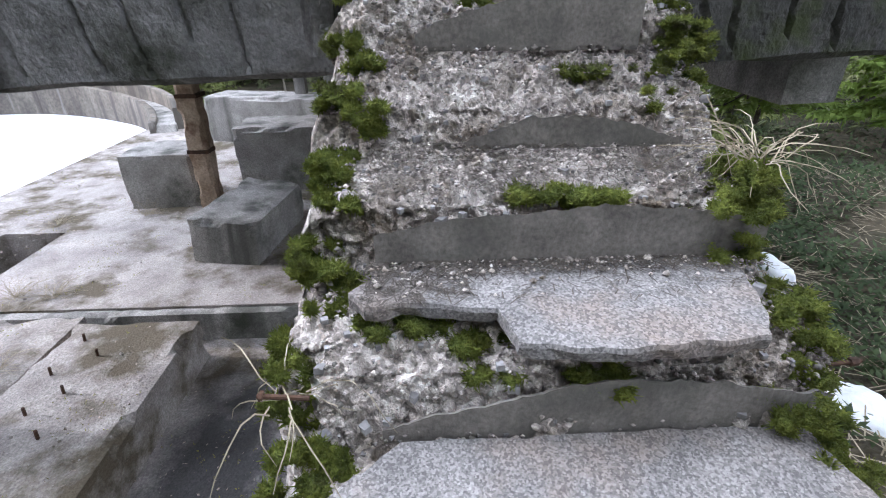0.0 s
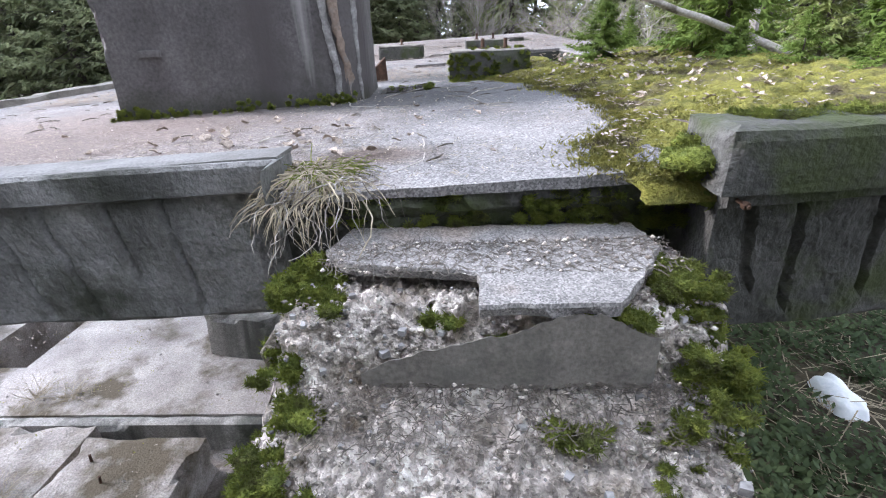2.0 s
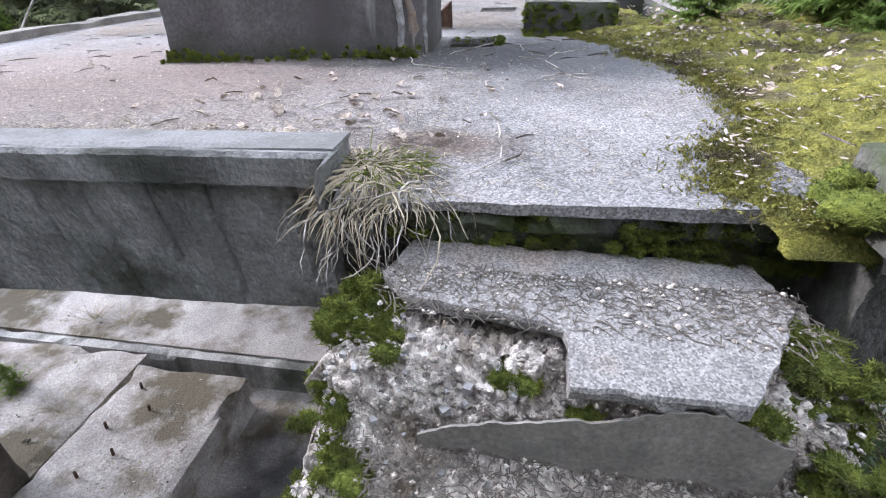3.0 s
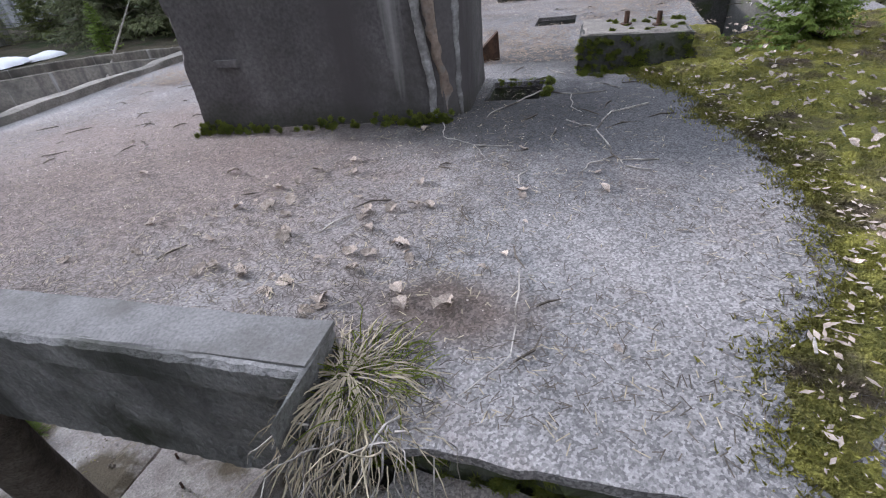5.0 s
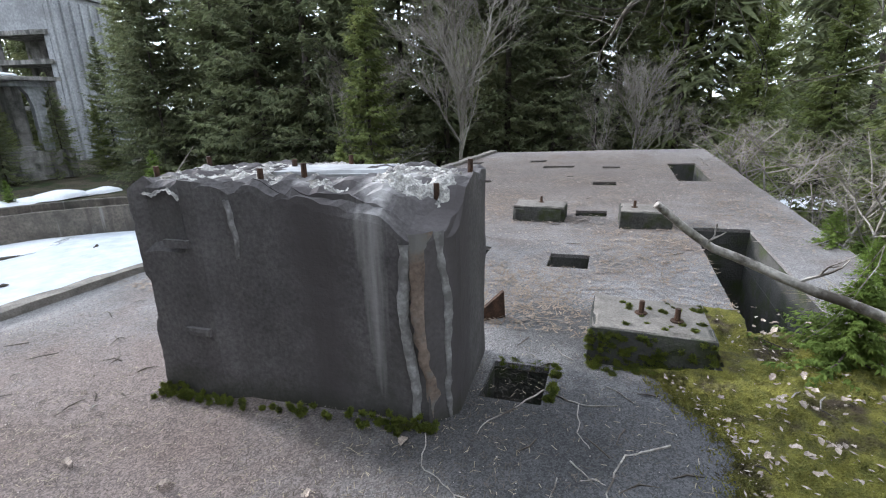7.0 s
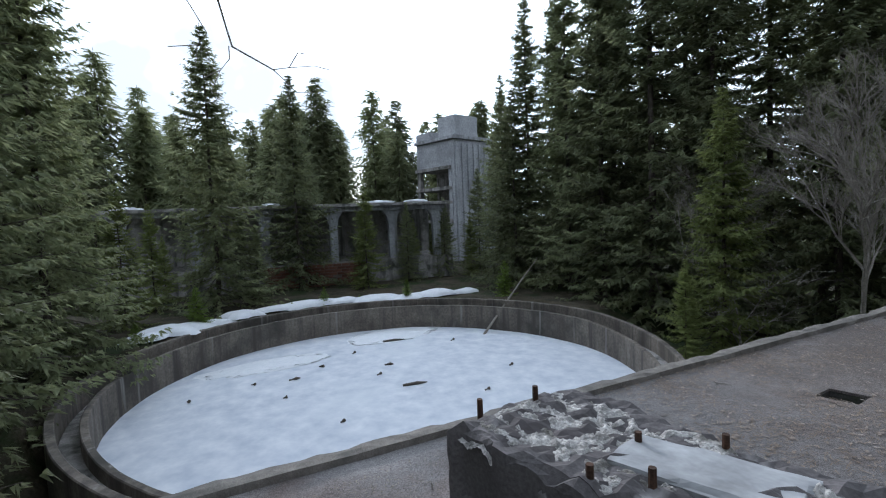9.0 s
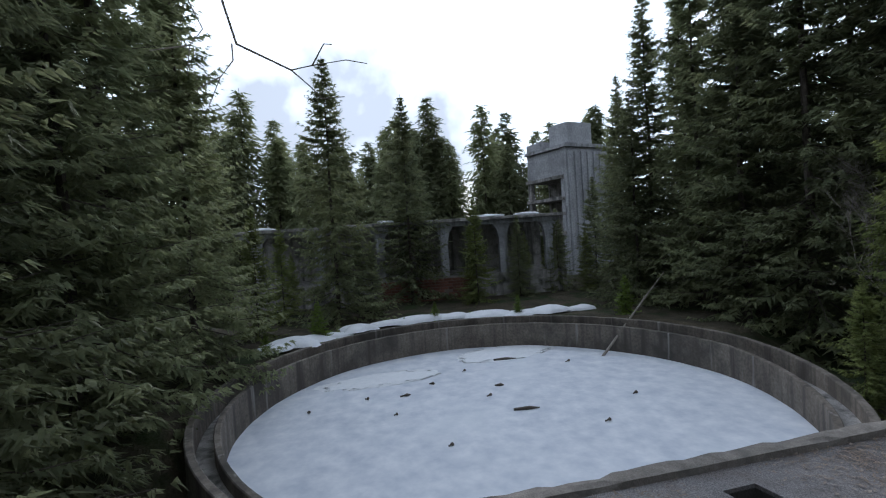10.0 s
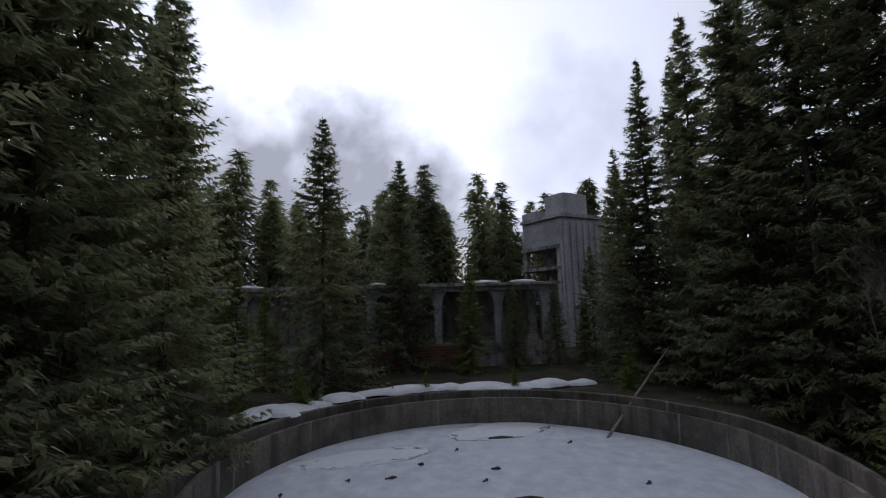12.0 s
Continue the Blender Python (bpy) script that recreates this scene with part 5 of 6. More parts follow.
for x, y, z, k, s in ((0.53, -0.12, -0.30, 16, 0.075), (0.55, -0.24, -0.42, 12, 0.06), (0.52, -0.36, -0.48, 6, 0.04), (0.44, -0.42, -0.52, 5, 0.03), (0.53, -0.72, -0.72, 16, 0.065), (0.46, -0.78, -0.78, 8, 0.05), (0.55, -0.95, -0.95, 14, 0.05), (0.50, -1.06, -1.05, 9, 0.045), (0.54, -1.2, -1.15, 8, 0.04)):
    x, y, z = on_stair(x, y, z)
    moss_thing([(x - 0.03 + random.uniform(-0.08, 0.045), y + random.uniform(-0.09, 0.09), z + random.uniform(-0.09, 0.03), s * random.uniform(0.25, 0.5)) for _ in range(k * 4)], "deep green moss mound on the broken stair edge")
for x, y, z in ((-0.10, -0.20, -0.33), (-0.02, -0.24, -0.38), (-0.28, -0.96, -0.93), (-0.16, -0.98, -0.95), (0.18, -0.40, -0.51), (-0.02, -0.74, -0.73), (0.10, -0.76, -0.74), (-0.16, -1.02, -1.0), (0.06, -1.06, -1.0), (0.30, -0.26, -0.30)):
    x, y, z = on_stair(x, y, z)
    moss_thing([(x + random.uniform(-0.05, 0.05), y + random.uniform(-0.03, 0.03), z + random.uniform(-0.02, 0.0), random.uniform(0.018, 0.035)) for _ in range(6)], "small dark green moss tuft among pebbles")
# moss about the plinth's foot, the pedestal, the hole and the deck's front edge
for spots, label in (
        ([(lambda x: (x, 1.645 + 0.06 * (x + 1.335) - abs(random.gauss(0, 0.03)), deck_z(x) - 0.004 + 0.05 * random.random() ** 3, random.uniform(0.003, 0.009)))(random.choice((random.uniform(-2.04, -1.6), random.uniform(-1.0, -0.65), random.uniform(-2.0, -0.65)))) for k in range(110)], "thin dark moss along the plinth's foot"),
        ([(-0.14 + 0.6 * random.random(), 2.345 - abs(random.gauss(0, 0.03)), deck_z(0.1), random.uniform(0.012, 0.035)) for k in range(34)], "moss along the pedestal's foot"),
        ([(-0.12 + 0.56 * random.random(), 2.362, deck_z(0.21) + 0.01 + 0.16 * random.random() ** 1.5, random.uniform(0.006, 0.02)) for k in range(90)], "dark moss on the pedestal's side"),
        ([(lambda x: (x, 2.37 + random.uniform(0.03, 0.38), deck_z(0.16, 2.57) + 0.178, random.uniform(0.004, 0.013)))(0.43 - 0.42 * random.random() ** 1.6) for k in range(26)], "brown-green moss on top of the pedestal"),
        ([(-0.55 + 0.27 * random.random(), 2.27 + random.uniform(-0.01, 0.04), deck_z(-0.4) - 0.01, random.uniform(0.004, 0.013)) for k in range(26)], "moss on the rim of the square hole"),
        ([(-0.27 + 0.03 * random.random(), 1.95 + 0.33 * random.random(), deck_z(-0.2), random.uniform(0.004, 0.013)) for k in range(26)], "moss on the rim of the square hole"),
        ([(-0.5 + 1.1 * random.random() ** 0.6, 0.062, deck_z(0, 0.1) - 0.04 - 0.11 * random.random(), random.uniform(0.006, 0.02)) for k in range(110)], "dark moss hanging on the deck's front edge"),
        ([(0.49 + 0.1 * random.random(), 0.0 + random.uniform(-0.05, 0.1), 0.0 + random.uniform(-0.09, 0.06), random.uniform(0.03, 0.07)) for k in range(16)], "bright moss bulging over the deck corner"),
        ([(0.62 + 1.0 * random.random(), 0.05 + random.uniform(-0.08, 0.1), 0.105, random.uniform(0.010, 0.03)) for k in range(110)], "moss on the concrete upstand")):
    moss_thing(spots, label)


def grass_tuft(x, y, z, n, h, seed, label, spread=1.0, hang=0.0, mat=None, out=(0, 0)):
    random.seed(seed)
    bm = bmesh.new()
    for k in range(n):
        a, r = random.uniform(0, 2 * math.pi), 0.05 * spread * random.random()
        p = Vector((r * math.cos(a), r * math.sin(a), 0))
        d = Vector((math.cos(a) * random.uniform(0.2, 1.0) * spread + out[0], math.sin(a) * random.uniform(0.2, 1.0) * spread + out[1], random.uniform(0.0, 0.7) if hang > 0.3 else random.uniform(0.3, 1.2)))
        L = h * random.uniform(0.5, 1.2)
        pts = [p]
        for s in range(5):
            d = d + Vector((random.uniform(-0.45, 0.45), random.uniform(-0.45, 0.45), -hang * random.uniform(0.2, 1.0) - 0.12))
            pts.append(pts[-1] + d.normalized() * L / 5)
        add_tube(bm, pts, [0.0017, 0.0017, 0.0015, 0.0013, 0.001, 0.0006], 3)
    thing("grass_tuft", bm, mat or M_STRAW, label, "grass", "dry grass", at=(x, y, z), kind="stuff")


grass_tuft(-0.52, 0.04, deck_z(-0.5, 0.1) - 0.02, 70, 0.11, 3, "hanging tangle of pale dry grass on the deck edge", 2.0, 0.9, out=(0.0, -0.9))
grass_tuft(-0.46, 0.17, deck_z(-0.5, 0.1) + 0.02, 160, 0.10, 44, "matted green and straw grass at the deck corner", 2.4, 0.3, mat=M_GREEN)
grass_tuft(-0.50, 0.16, deck_z(-0.5, 0.1) + 0.03, 220, 0.12, 45, "thick straw tuft at the deck corner", 2.4, 0.35)
grass_tuft(-0.40, 0.15, deck_z(-0.5, 0.1), 110, 0.07, 4, "matted dry grass at the deck edge", 2.2, 0.35)
grass_tuft(-0.40, 0.06, deck_z(-0.4, 0.1), 80, 0.08, 9, "matted dry grass at the deck edge", 2.2, 0.35)
grass_tuft(0.49, -0.75, -0.57, 40, 0.24, 5, "dry grass growing from the mossy stair edge", 1.3, 0.25)
grass_tuft(-0.52, -1.11, -0.88, 14, 0.2, 6, "few dry grass blades on the stair edge", 1.2, 0.3)
grass_tuft(1.3, 3.4, deck_z(1.3), 60, 0.25, 7, "dry grass beside the trench", 1.2, 0.1)
for k, (x, y) in enumerate(((-4.25, 2.3), (-3.9, 2.28), (-4.0, 4.35), (-5.0, 4.0), (-5.2, 2.75), (-3.6, 1.2), (-3.9, 0.6), (-4.6, 0.9), (-6.0, 1.6))):
    grass_tuft(x, y, -2.75 if y > 2.05 else -2.73, 60, 0.3, 20 + k, "dry weeds on the lower floor", 1.2, 0.05)

# roots and dead stems that hang in a tangle from the deck's corner
random.seed(71)
tangle = base("root_tangle", (-0.47, 0.02, deck_z(-0.47, 0.1)), "pale tangled dead roots hanging over the deck corner", "roots")
for k in range(46):
    bm = bmesh.new()
    p = Vector((random.uniform(-0.10, 0.12), random.uniform(-0.02, 0.08), random.uniform(-0.02, 0.03)))
    d = Vector((random.uniform(-1, 1), random.uniform(-1.2, 0.1), random.uniform(-0.8, 0.5)))
    pts = [p.copy()]
    for s in range(9):
        d = (d + 0.7 * Vector((random.uniform(-1, 1), random.uniform(-1, 0.7), random.uniform(-1, 0.45)))).normalized()
        q = pts[-1] + d * random.uniform(0.018, 0.034)
        q.y = min(q.y, -0.03) if q.z < -0.03 else q.y
        pts.append(q)
    r = random.choice((0.0014, 0.0018, 0.0024, 0.003))
    add_tube(bm, pts, [r * (1 - 0.07 * s) for s in range(10)], 4)
    part("root", bm, M_PALE if k % 3 else M_STRAW, tangle, smooth=True)

# ---- fallen leaves and twigs ----
def leaf_mesh(seed):
    random.seed(seed)
    bm = bmesh.new()
    n = 9
    mid = [bm.verts.new(((i / (n - 1) - 0.5), 0, 0.12 * math.sin(i * 0.6 + seed) + 0.05 * seed % 0.1)) for i in range(n)]
    for side in (-1, 1):
        prev = None
        for i in range(n):
            u = i / (n - 1)
            w = 0.36 * math.sin(math.pi * u) ** 0.7 * random.uniform(0.75, 1.15)
            v = mid[i] if i in (0, n - 1) else bm.verts.new((u - 0.5, side * w, mid[i].co.z + random.uniform(0.05, 0.22)))
            if prev is not None:
                ring_ = [mid[i - 1], mid[i], v, prev]
                ring_ = list(dict.fromkeys(ring_))
                if len(ring_) > 2:
                    bm.faces.new(ring_)
            prev = v
    return mesh_of(bm, "leaf", M_LEAF)


LEAVES = [leaf_mesh(s) for s in range(5)]
random.seed(8)


def drop_leaf(x, y, z, s, label="pale dry fallen leaf"):
    ob = new("fallen_leaf", LEAVES[random.randrange(5)])
    ob.location, ob.scale = (x, y, z), (s, s, s)
    ob.rotation_euler = (random.uniform(-0.3, 0.3), random.uniform(-0.3, 0.3), random.uniform(0, 6.3))
    tagged(ob, label, "leaf", "fallen leaves")


for x, y, s in ((-0.36, 0.42, 0.075), (-0.56, 0.66, 0.06), (-0.64, 0.60, 0.055), (-0.66, 0.53, 0.055), (-0.86, 0.38, 0.07), (-0.50, 0.46, 0.05), (-0.62, 1.05, 0.05), (-1.1, 1.15, 0.05), (-1.2, 1.0, 0.055)):
    drop_leaf(x, y, deck_z(x, y) + 0.012, s, "pale curled maple leaf on the bare deck")
for k in range(26):
    x, y = random.uniform(-1.35, -0.35), random.uniform(0.33, 0.9)
    drop_leaf(x, y, deck_z(x, y) + 0.012, random.uniform(0.035, 0.065), "pale curled leaf on the bare deck")
for k in range(36):
    x, y = random.uniform(-2.6, 0.2), random.uniform(0.25, 1.6)
    if random.random() < (x + 0.4) * 0.8:
        continue
    drop_leaf(x, y, deck_z(x, y) + 0.01, random.uniform(0.02, 0.055), "pale curled leaf on the bare deck")
for k in range(240):
    y = random.uniform(0.5, 3.0)
    x = moss_edge(y) + abs(random.gauss(0.45, 0.35)) if y < 2.1 else random.uniform(0.6, 1.7)
    if x > 1.64:
        continue
    drop_leaf(x, y, deck_z(x, y) + 0.075 + 0.03 * random.random(), random.uniform(0.018, 0.046), "dry grey-brown leaf on the moss")
bm_list = []
for k in range(150):
    x, y = random.uniform(-3.4, 1.2), random.uniform(0.2, 2.6) if k < 110 else random.uniform(2.6, 9.0)
    if (-2.15 < x < -0.5 and 1.5 < y < 2.45) or x < deck_left(y) + 0.15:
        continue
    bm = bmesh.new()
    L, a = random.uniform(0.03, 0.16), random.uniform(0, 6.3)
    d = Vector((math.cos(a), math.sin(a), 0))
    e = Vector((-d.y, d.x, 0)) * random.uniform(-0.2, 0.2) * L
    lift = 0.07 if x > moss_edge(y) and y < 3 else 0.006
    add_tube(bm, [(0, 0, lift), tuple(d * L * 0.5 + e + Vector((0, 0, lift + 0.004 + SLOPE * d.x * L * 0.5))), tuple(d * L + Vector((0, 0, lift + SLOPE * d.x * L)))], [0.003, 0.0035, 0.0015], 4)
    thing("twig", bm, M_PALE if k % 3 == 0 else M_BARK, "small dead twig lying on the deck", "twig", "twigs on the deck", at=(x, y, deck_z(x, y)))

# needle litter and small stones, too many to count
def litter(name, label, cat, n, place, make, mat, seed):
    random.seed(seed)
    verts, faces = [], []
    for k in range(n):
        p = place()
        if p is None:
            continue
        make(verts, faces, Vector(p))
    me = bpy.data.meshes.new(name)
    me.from_pydata(verts, [], faces)
    me.materials.append(mat)
    if make is pebble:
        me.shade_smooth()
    tagged(new(name, me), label, cat, kind="stuff")


def needle(verts, faces, p):
    a, L = random.uniform(0, 6.3), random.uniform(0.012, 0.035)
    d, w = Vector((math.cos(a), math.sin(a), random.uniform(-0.1, 0.1))), 0.0012
    t = Vector((-d.y, d.x, 0)) * w
    i = len(verts)
    verts.extend([p - t, p + t, p + d * L + t, p + d * L - t])
    faces.append((i, i + 1, i + 2, i + 3))


def pebble(verts, faces, p):
    s = random.choice((0.0025, 0.003, 0.004, 0.005, 0.007)) * random.uniform(0.7, 1.3)
    i = len(verts)
    for dx, dy, dz in ((1, 0, 0), (-1, 0, 0), (0, 1, 0), (0, -1, 0), (0, 0, 0.8), (0, 0, -0.6)):
        verts.append(p + s * random.uniform(0.7, 1.3) * Vector((dx, dy, dz)))
    for a, b in ((0, 2), (2, 1), (1, 3), (3, 0)):
        faces.append((i + a, i + b, i + 4))
        faces.append((i + b, i + a, i + 5))


def grit(verts, faces, p):
    i = len(verts)
    pebble(verts, faces, p)
    for k in range(i, len(verts)):
        verts[k] = p + (verts[k] - p) * 0.45


def stone(verts, faces, p):
    """A squarish pebble with flat broken faces."""
    s = random.choice((0.003, 0.004, 0.005, 0.007, 0.010)) * random.uniform(0.7, 1.3)
    i = len(verts)
    a = random.uniform(0, 6.3)
    for dx, dy, dz in ((-1, -1, -1), (1, -1, -1), (1, 1, -1), (-1, 1, -1), (-1, -1, 1), (1, -1, 1), (1, 1, 1), (-1, 1, 1)):
        k = random.uniform(0.55, 1.0) * s
        verts.append(p + k * Vector((dx * math.cos(a) - dy * math.sin(a), dx * math.sin(a) + dy * math.cos(a), 0.8 * dz)))
    for f in ((3, 2, 1, 0), (4, 5, 6, 7), (0, 1, 5, 4), (1, 2, 6, 5), (2, 3, 7, 6), (3, 0, 4, 7)):
        faces.append(tuple(i + k for k in f))


def on_deck():
    x, y = random.uniform(-3.7, 0.7), abs(random.gauss(0, 1.3)) + 0.05
    if random.random() < 0.35 + 0.4 * noise.noise(Vector((x * 2.2, y * 2.2, 0))) + 0.35 * (x > -0.3):
        return None
    if y < front_y(x) + 0.06:
        return None
    bank = 0.07 * max(0.0, 1 - (y - front_y(x) - 0.1) / 0.32) ** 1.5 * min(1.0, (-0.58 - x) / 0.3) if x < -0.58 and y > front_y(x) + 0.1 else 0.0
    return (x, y, deck_z(x, y) + 0.008 + bank)


def on_stairs():
    k = random.choice((0, 1, 2, 2, 3, 3))
    y0, y1, z0, z1 = ((0.0, -0.18, -0.222, -0.222), (-0.31, -0.45, -0.465, -0.53), (-0.56, -0.76, -0.685, -0.745), (-0.83, -0.98, -0.885, -0.885))[k]
    u = random.random() ** 1.5
    x = random.uniform(-0.42, 0.48)
    if k == 3 and u > 0.35 and x > -0.2 and random.random() < 0.85:
        return None
    x, y, z = on_stair(x, y0 + (y1 - y0) * u, z0 + (z1 - z0) * u)
    return (x, y, z + (0.016 if k else -0.012))


def on_slope():
    k = random.randrange(len(PROFILE[:16]) - 1)
    (ya, za), (yb, zb) = PROFILE[k], PROFILE[k + 1]
    if random.random() > math.hypot(yb - ya, zb - za) / 0.2 or yb - ya > -0.02:
        return None
    u, x = random.random(), random.uniform(-0.47, 0.49)
    return (x, ya + (yb - ya) * u, za + (zb - za) * u + rubble_bump(x, ya + (yb - ya) * u, za + (zb - za) * u) + 0.002)


def on_far_deck():
    x, y = random.uniform(-4.0, 1.6), 2.6 + abs(random.gauss(0, 3.8))
    if y > 11.3 or x < deck_left(y) + 0.1 or noise.noise(Vector((x * 0.9, y * 0.9, 7))) < random.uniform(-0.5, 0.3) or any(h[0] < x < h[1] and h[2] < y < h[3] for h in SLOTS + TRENCH):
        return None
    return (x, y, deck_z(x, y) + 0.012)


def flake(verts, faces, p):
    a, L = random.uniform(0, 6.3), random.choice((0.006, 0.009, 0.013, 0.02, 0.03)) * (1.7 if p.y > 3.05 else 1.0)
    d = Vector((math.cos(a), math.sin(a), random.uniform(-0.15, 0.25)))
    t = Vector((-d.y, d.x, random.uniform(-0.3, 0.3))) * random.uniform(0.2, 0.5)
    i = len(verts)
    verts.extend([p, p + (d + t) * L * 0.5, p + d * L, p + (d - t) * L * 0.5])
    faces.append((i, i + 1, i + 2, i + 3))


def on_moss():
    y = random.uniform(-0.05, 3.0)
    x = moss_edge(y) + random.gauss(0.03, 0.05) if random.random() < 0.4 else random.uniform(moss_edge(y), 1.64)
    if x > 1.64 or (0.63 < x < 1.2 and y > 2.75) or (-0.16 < x < 0.48 and 2.32 < y):
        return None
    inside = x - moss_edge(y)
    return (x, y, deck_z(x, y) + (0.006 if inside < 0.02 else 0.004 + 0.05 * min(1, inside / 0.35) + 0.04 * min(1, max(0, x - 0.9))))


def sprig(verts, faces, p):
    for k in range(3):
        d = Vector((random.uniform(-1, 1), random.uniform(-1, 1), random.uniform(0.3, 1.3))).normalized() * random.uniform(0.008, 0.024)
        t = d.orthogonal().normalized() * 0.0028
        o = p + Vector((random.uniform(-0.012, 0.012), random.uniform(-0.012, 0.012), 0))
        i = len(verts)
        verts.extend([o - t, o + t, o + d])
        faces.append((i, i + 1, i + 2))


litter("moss_sprigs", "loose sprigs of yellow-green moss along the carpet's ragged border", "moss", 11000, on_moss, sprig, M_MOSS, 61)
litter("leaf_litter", "brown leaf crumbs strewn over the mossy deck edge", "litter", 2600, lambda: (lambda p: None if p is None or p[0] < moss_edge(p[1]) + 0.05 * random.random() else (p[0], p[1], p[2] + 0.012))(on_moss()), flake, M_LEAF, 62)
litter("leaf_litter", "brown leaf crumbs strewn over the far deck", "litter", 26000, on_far_deck, flake, M_LEAF, 63)
def straw(verts, faces, p):
    a, L = random.uniform(0, 6.3), random.uniform(0.02, 0.07)
    d, t = Vector((math.cos(a), math.sin(a), random.uniform(-0.05, 0.12))), Vector((-math.sin(a), math.cos(a), 0)) * 0.004
    i = len(verts)
    verts.extend([p - t, p + t, p + d * L + t * 0.4, p + d * L - t * 0.4])
    faces.append((i, i + 1, i + 2, i + 3))


litter("needle_litter", "tan drifts of dry needles over the far deck", "litter", 42000, lambda: (lambda p: p if p and noise.noise(Vector((p[0] * 1.1, p[1] * 0.8, 21))) > random.uniform(-0.25, 0.25) else None)(on_far_deck()), straw, M_TAN, 71)
litter("pebbles", "rounded aggregate pebbles bedded in the broken stairs", "pebbles", 7000, on_slope, pebble, M_RUBBLE, 64)
litter("pebbles", "dark aggregate pebbles bedded in the broken stairs", "pebbles", 3000, on_slope, pebble, M_RISER, 65)
litter("pebbles", "pale limestone pebbles bedded in the broken stairs", "pebbles", 900, on_slope, stone, M_LIME, 70)
litter("needle_litter", "brown spruce needles and bits scattered on the deck", "litter", 34000, on_deck, needle, M_BARK, 3)
litter("needle_litter", "pale straw bits scattered on the deck", "litter", 8000, on_deck, needle, M_STRAW, 4)
litter("pebbles", "loose pebbles crumbled from the stairs", "pebbles", 1100, on_stairs, pebble, M_RUBBLE, 5)
litter("needle_litter", "brown needles and twigs on the stair treads", "litter", 6000, on_stairs, needle, M_BARK, 6)
litter("pebbles", "fine pale grit scattered on the deck", "pebbles", 5000, on_deck, grit, M_RUBBLE, 7)


# ---- cracks in the deck: pale roots and lime lines ----
def crack(pts, w, label):
    bm = bmesh.new()
    pts = [(x - 0.07, y + 0.03) for x, y in pts]
    out = []
    for (xa, ya), (xb, yb) in zip(pts, pts[1:]):
        for s in range(6):
            u = s / 6
            x, y = xa + (xb - xa) * u, ya + (yb - ya) * u
            q = Vector((x * 18, y * 18, 0))
            x, y = x + 0.012 * noise.noise(q), y + 0.012 * noise.noise(q + Vector((5, 5, 0)))
            out.append((x, y, deck_z(x, y) + 0.008))
    add_tube(bm, out, [w * (1 - 0.6 * n / len(out)) for n in range(len(out))], 4)
    thing("surface_root", bm, M_PALE, label, "root", "pale roots on the deck")


for pts, w in (([(-0.22, 2.03), (-0.40, 1.75), (-0.44, 1.66)], 0.004), ([(-0.22, 2.03), (-0.05, 1.96), (0.12, 2.0)], 0.004), ([(-0.06, 1.96), (-0.05, 1.78), (0.0, 1.68)], 0.003),
               ([(0.28, 1.80), (0.12, 1.70), (0.06, 1.50), (0.12, 1.28), (0.16, 1.16)], 0.005), ([(-0.06, 1.62), (0.06, 1.50)], 0.003), ([(0.13, 1.25), (0.04, 1.18), (0.0, 1.05)], 0.003), ([(0.16, 1.16), (0.26, 1.14)], 0.003),
               ([(-0.62, 1.62), (-0.58, 1.45), (-0.42, 1.36), (-0.34, 1.22)], 0.003), ([(-0.42, 1.36), (-0.22, 1.34)], 0.0025), ([(-0.12, 0.55), (-0.1, 0.25), (-0.2, 0.1)], 0.003)):
    crack(pts, w, "thin pale root creeping over the deck")

# ---- dead branch over the pedestal and overhanging limbs ----
def limb(name, pts, radii, twigs, seed, label, mat, droop=0.0, tl=0.4, gnarl=0.35):
    random.seed(seed)
    root = base(name, pts[0], label, "branch")
    o = Vector(pts[0])
    bm = bmesh.new()
    fine, fr = [], []
    for (p, q), (ra, rb) in zip(zip(pts, pts[1:]), zip(radii, radii[1:])):
        for s in range(5):
            u = s / 5
            c = Vector(p).lerp(Vector(q), u) - o
            fine.append(c + gnarl * ra * Vector((noise.noise(c * 9), noise.noise(c * 9 + Vector((3, 0, 0))), noise.noise(c * 9 + Vector((0, 3, 0))))))
            fr.append(ra + (rb - ra) * u)
    fine.append(Vector(pts[-1]) - o)
    fr.append(radii[-1])
    add_tube(bm, fine, fr, 9)
    part("stem", bm, mat, root, smooth=True)
    for k in range(twigs):
        j = random.randrange(2, len(fine) - 1)
        c = fine[j]
        d = Vector((random.uniform(-1, 1), random.uniform(-1, 1), random.uniform(-0.8, 0.6) - droop)).normalized()
        L = random.uniform(0.4, 1.2) * tl

        def grow(c, d, L, r, lev):
            pts_ = [c]
            for s in range(5):
                d = (d + 0.3 * Vector((random.uniform(-1, 1), random.uniform(-1, 1), random.uniform(-1, 0.8)))).normalized()
                pts_.append(pts_[-1] + d * L / 5)
            bm = bmesh.new()
            add_tube(bm, pts_, [r * (1 - 0.15 * s) for s in range(6)], 4)
            part("twig", bm, mat, root)
            if lev:
                for s in (2, 4):
                    if random.random() < 0.75:
                        grow(pts_[s], (d + Vector((random.uniform(-1, 1), random.uniform(-1, 1), random.uniform(-0.7, 0.7)))).normalized(), L * 0.55, r * 0.6, lev - 1)

        grow(c, d, L, min(0.012, fr[j] * 0.4), 2)
    return root


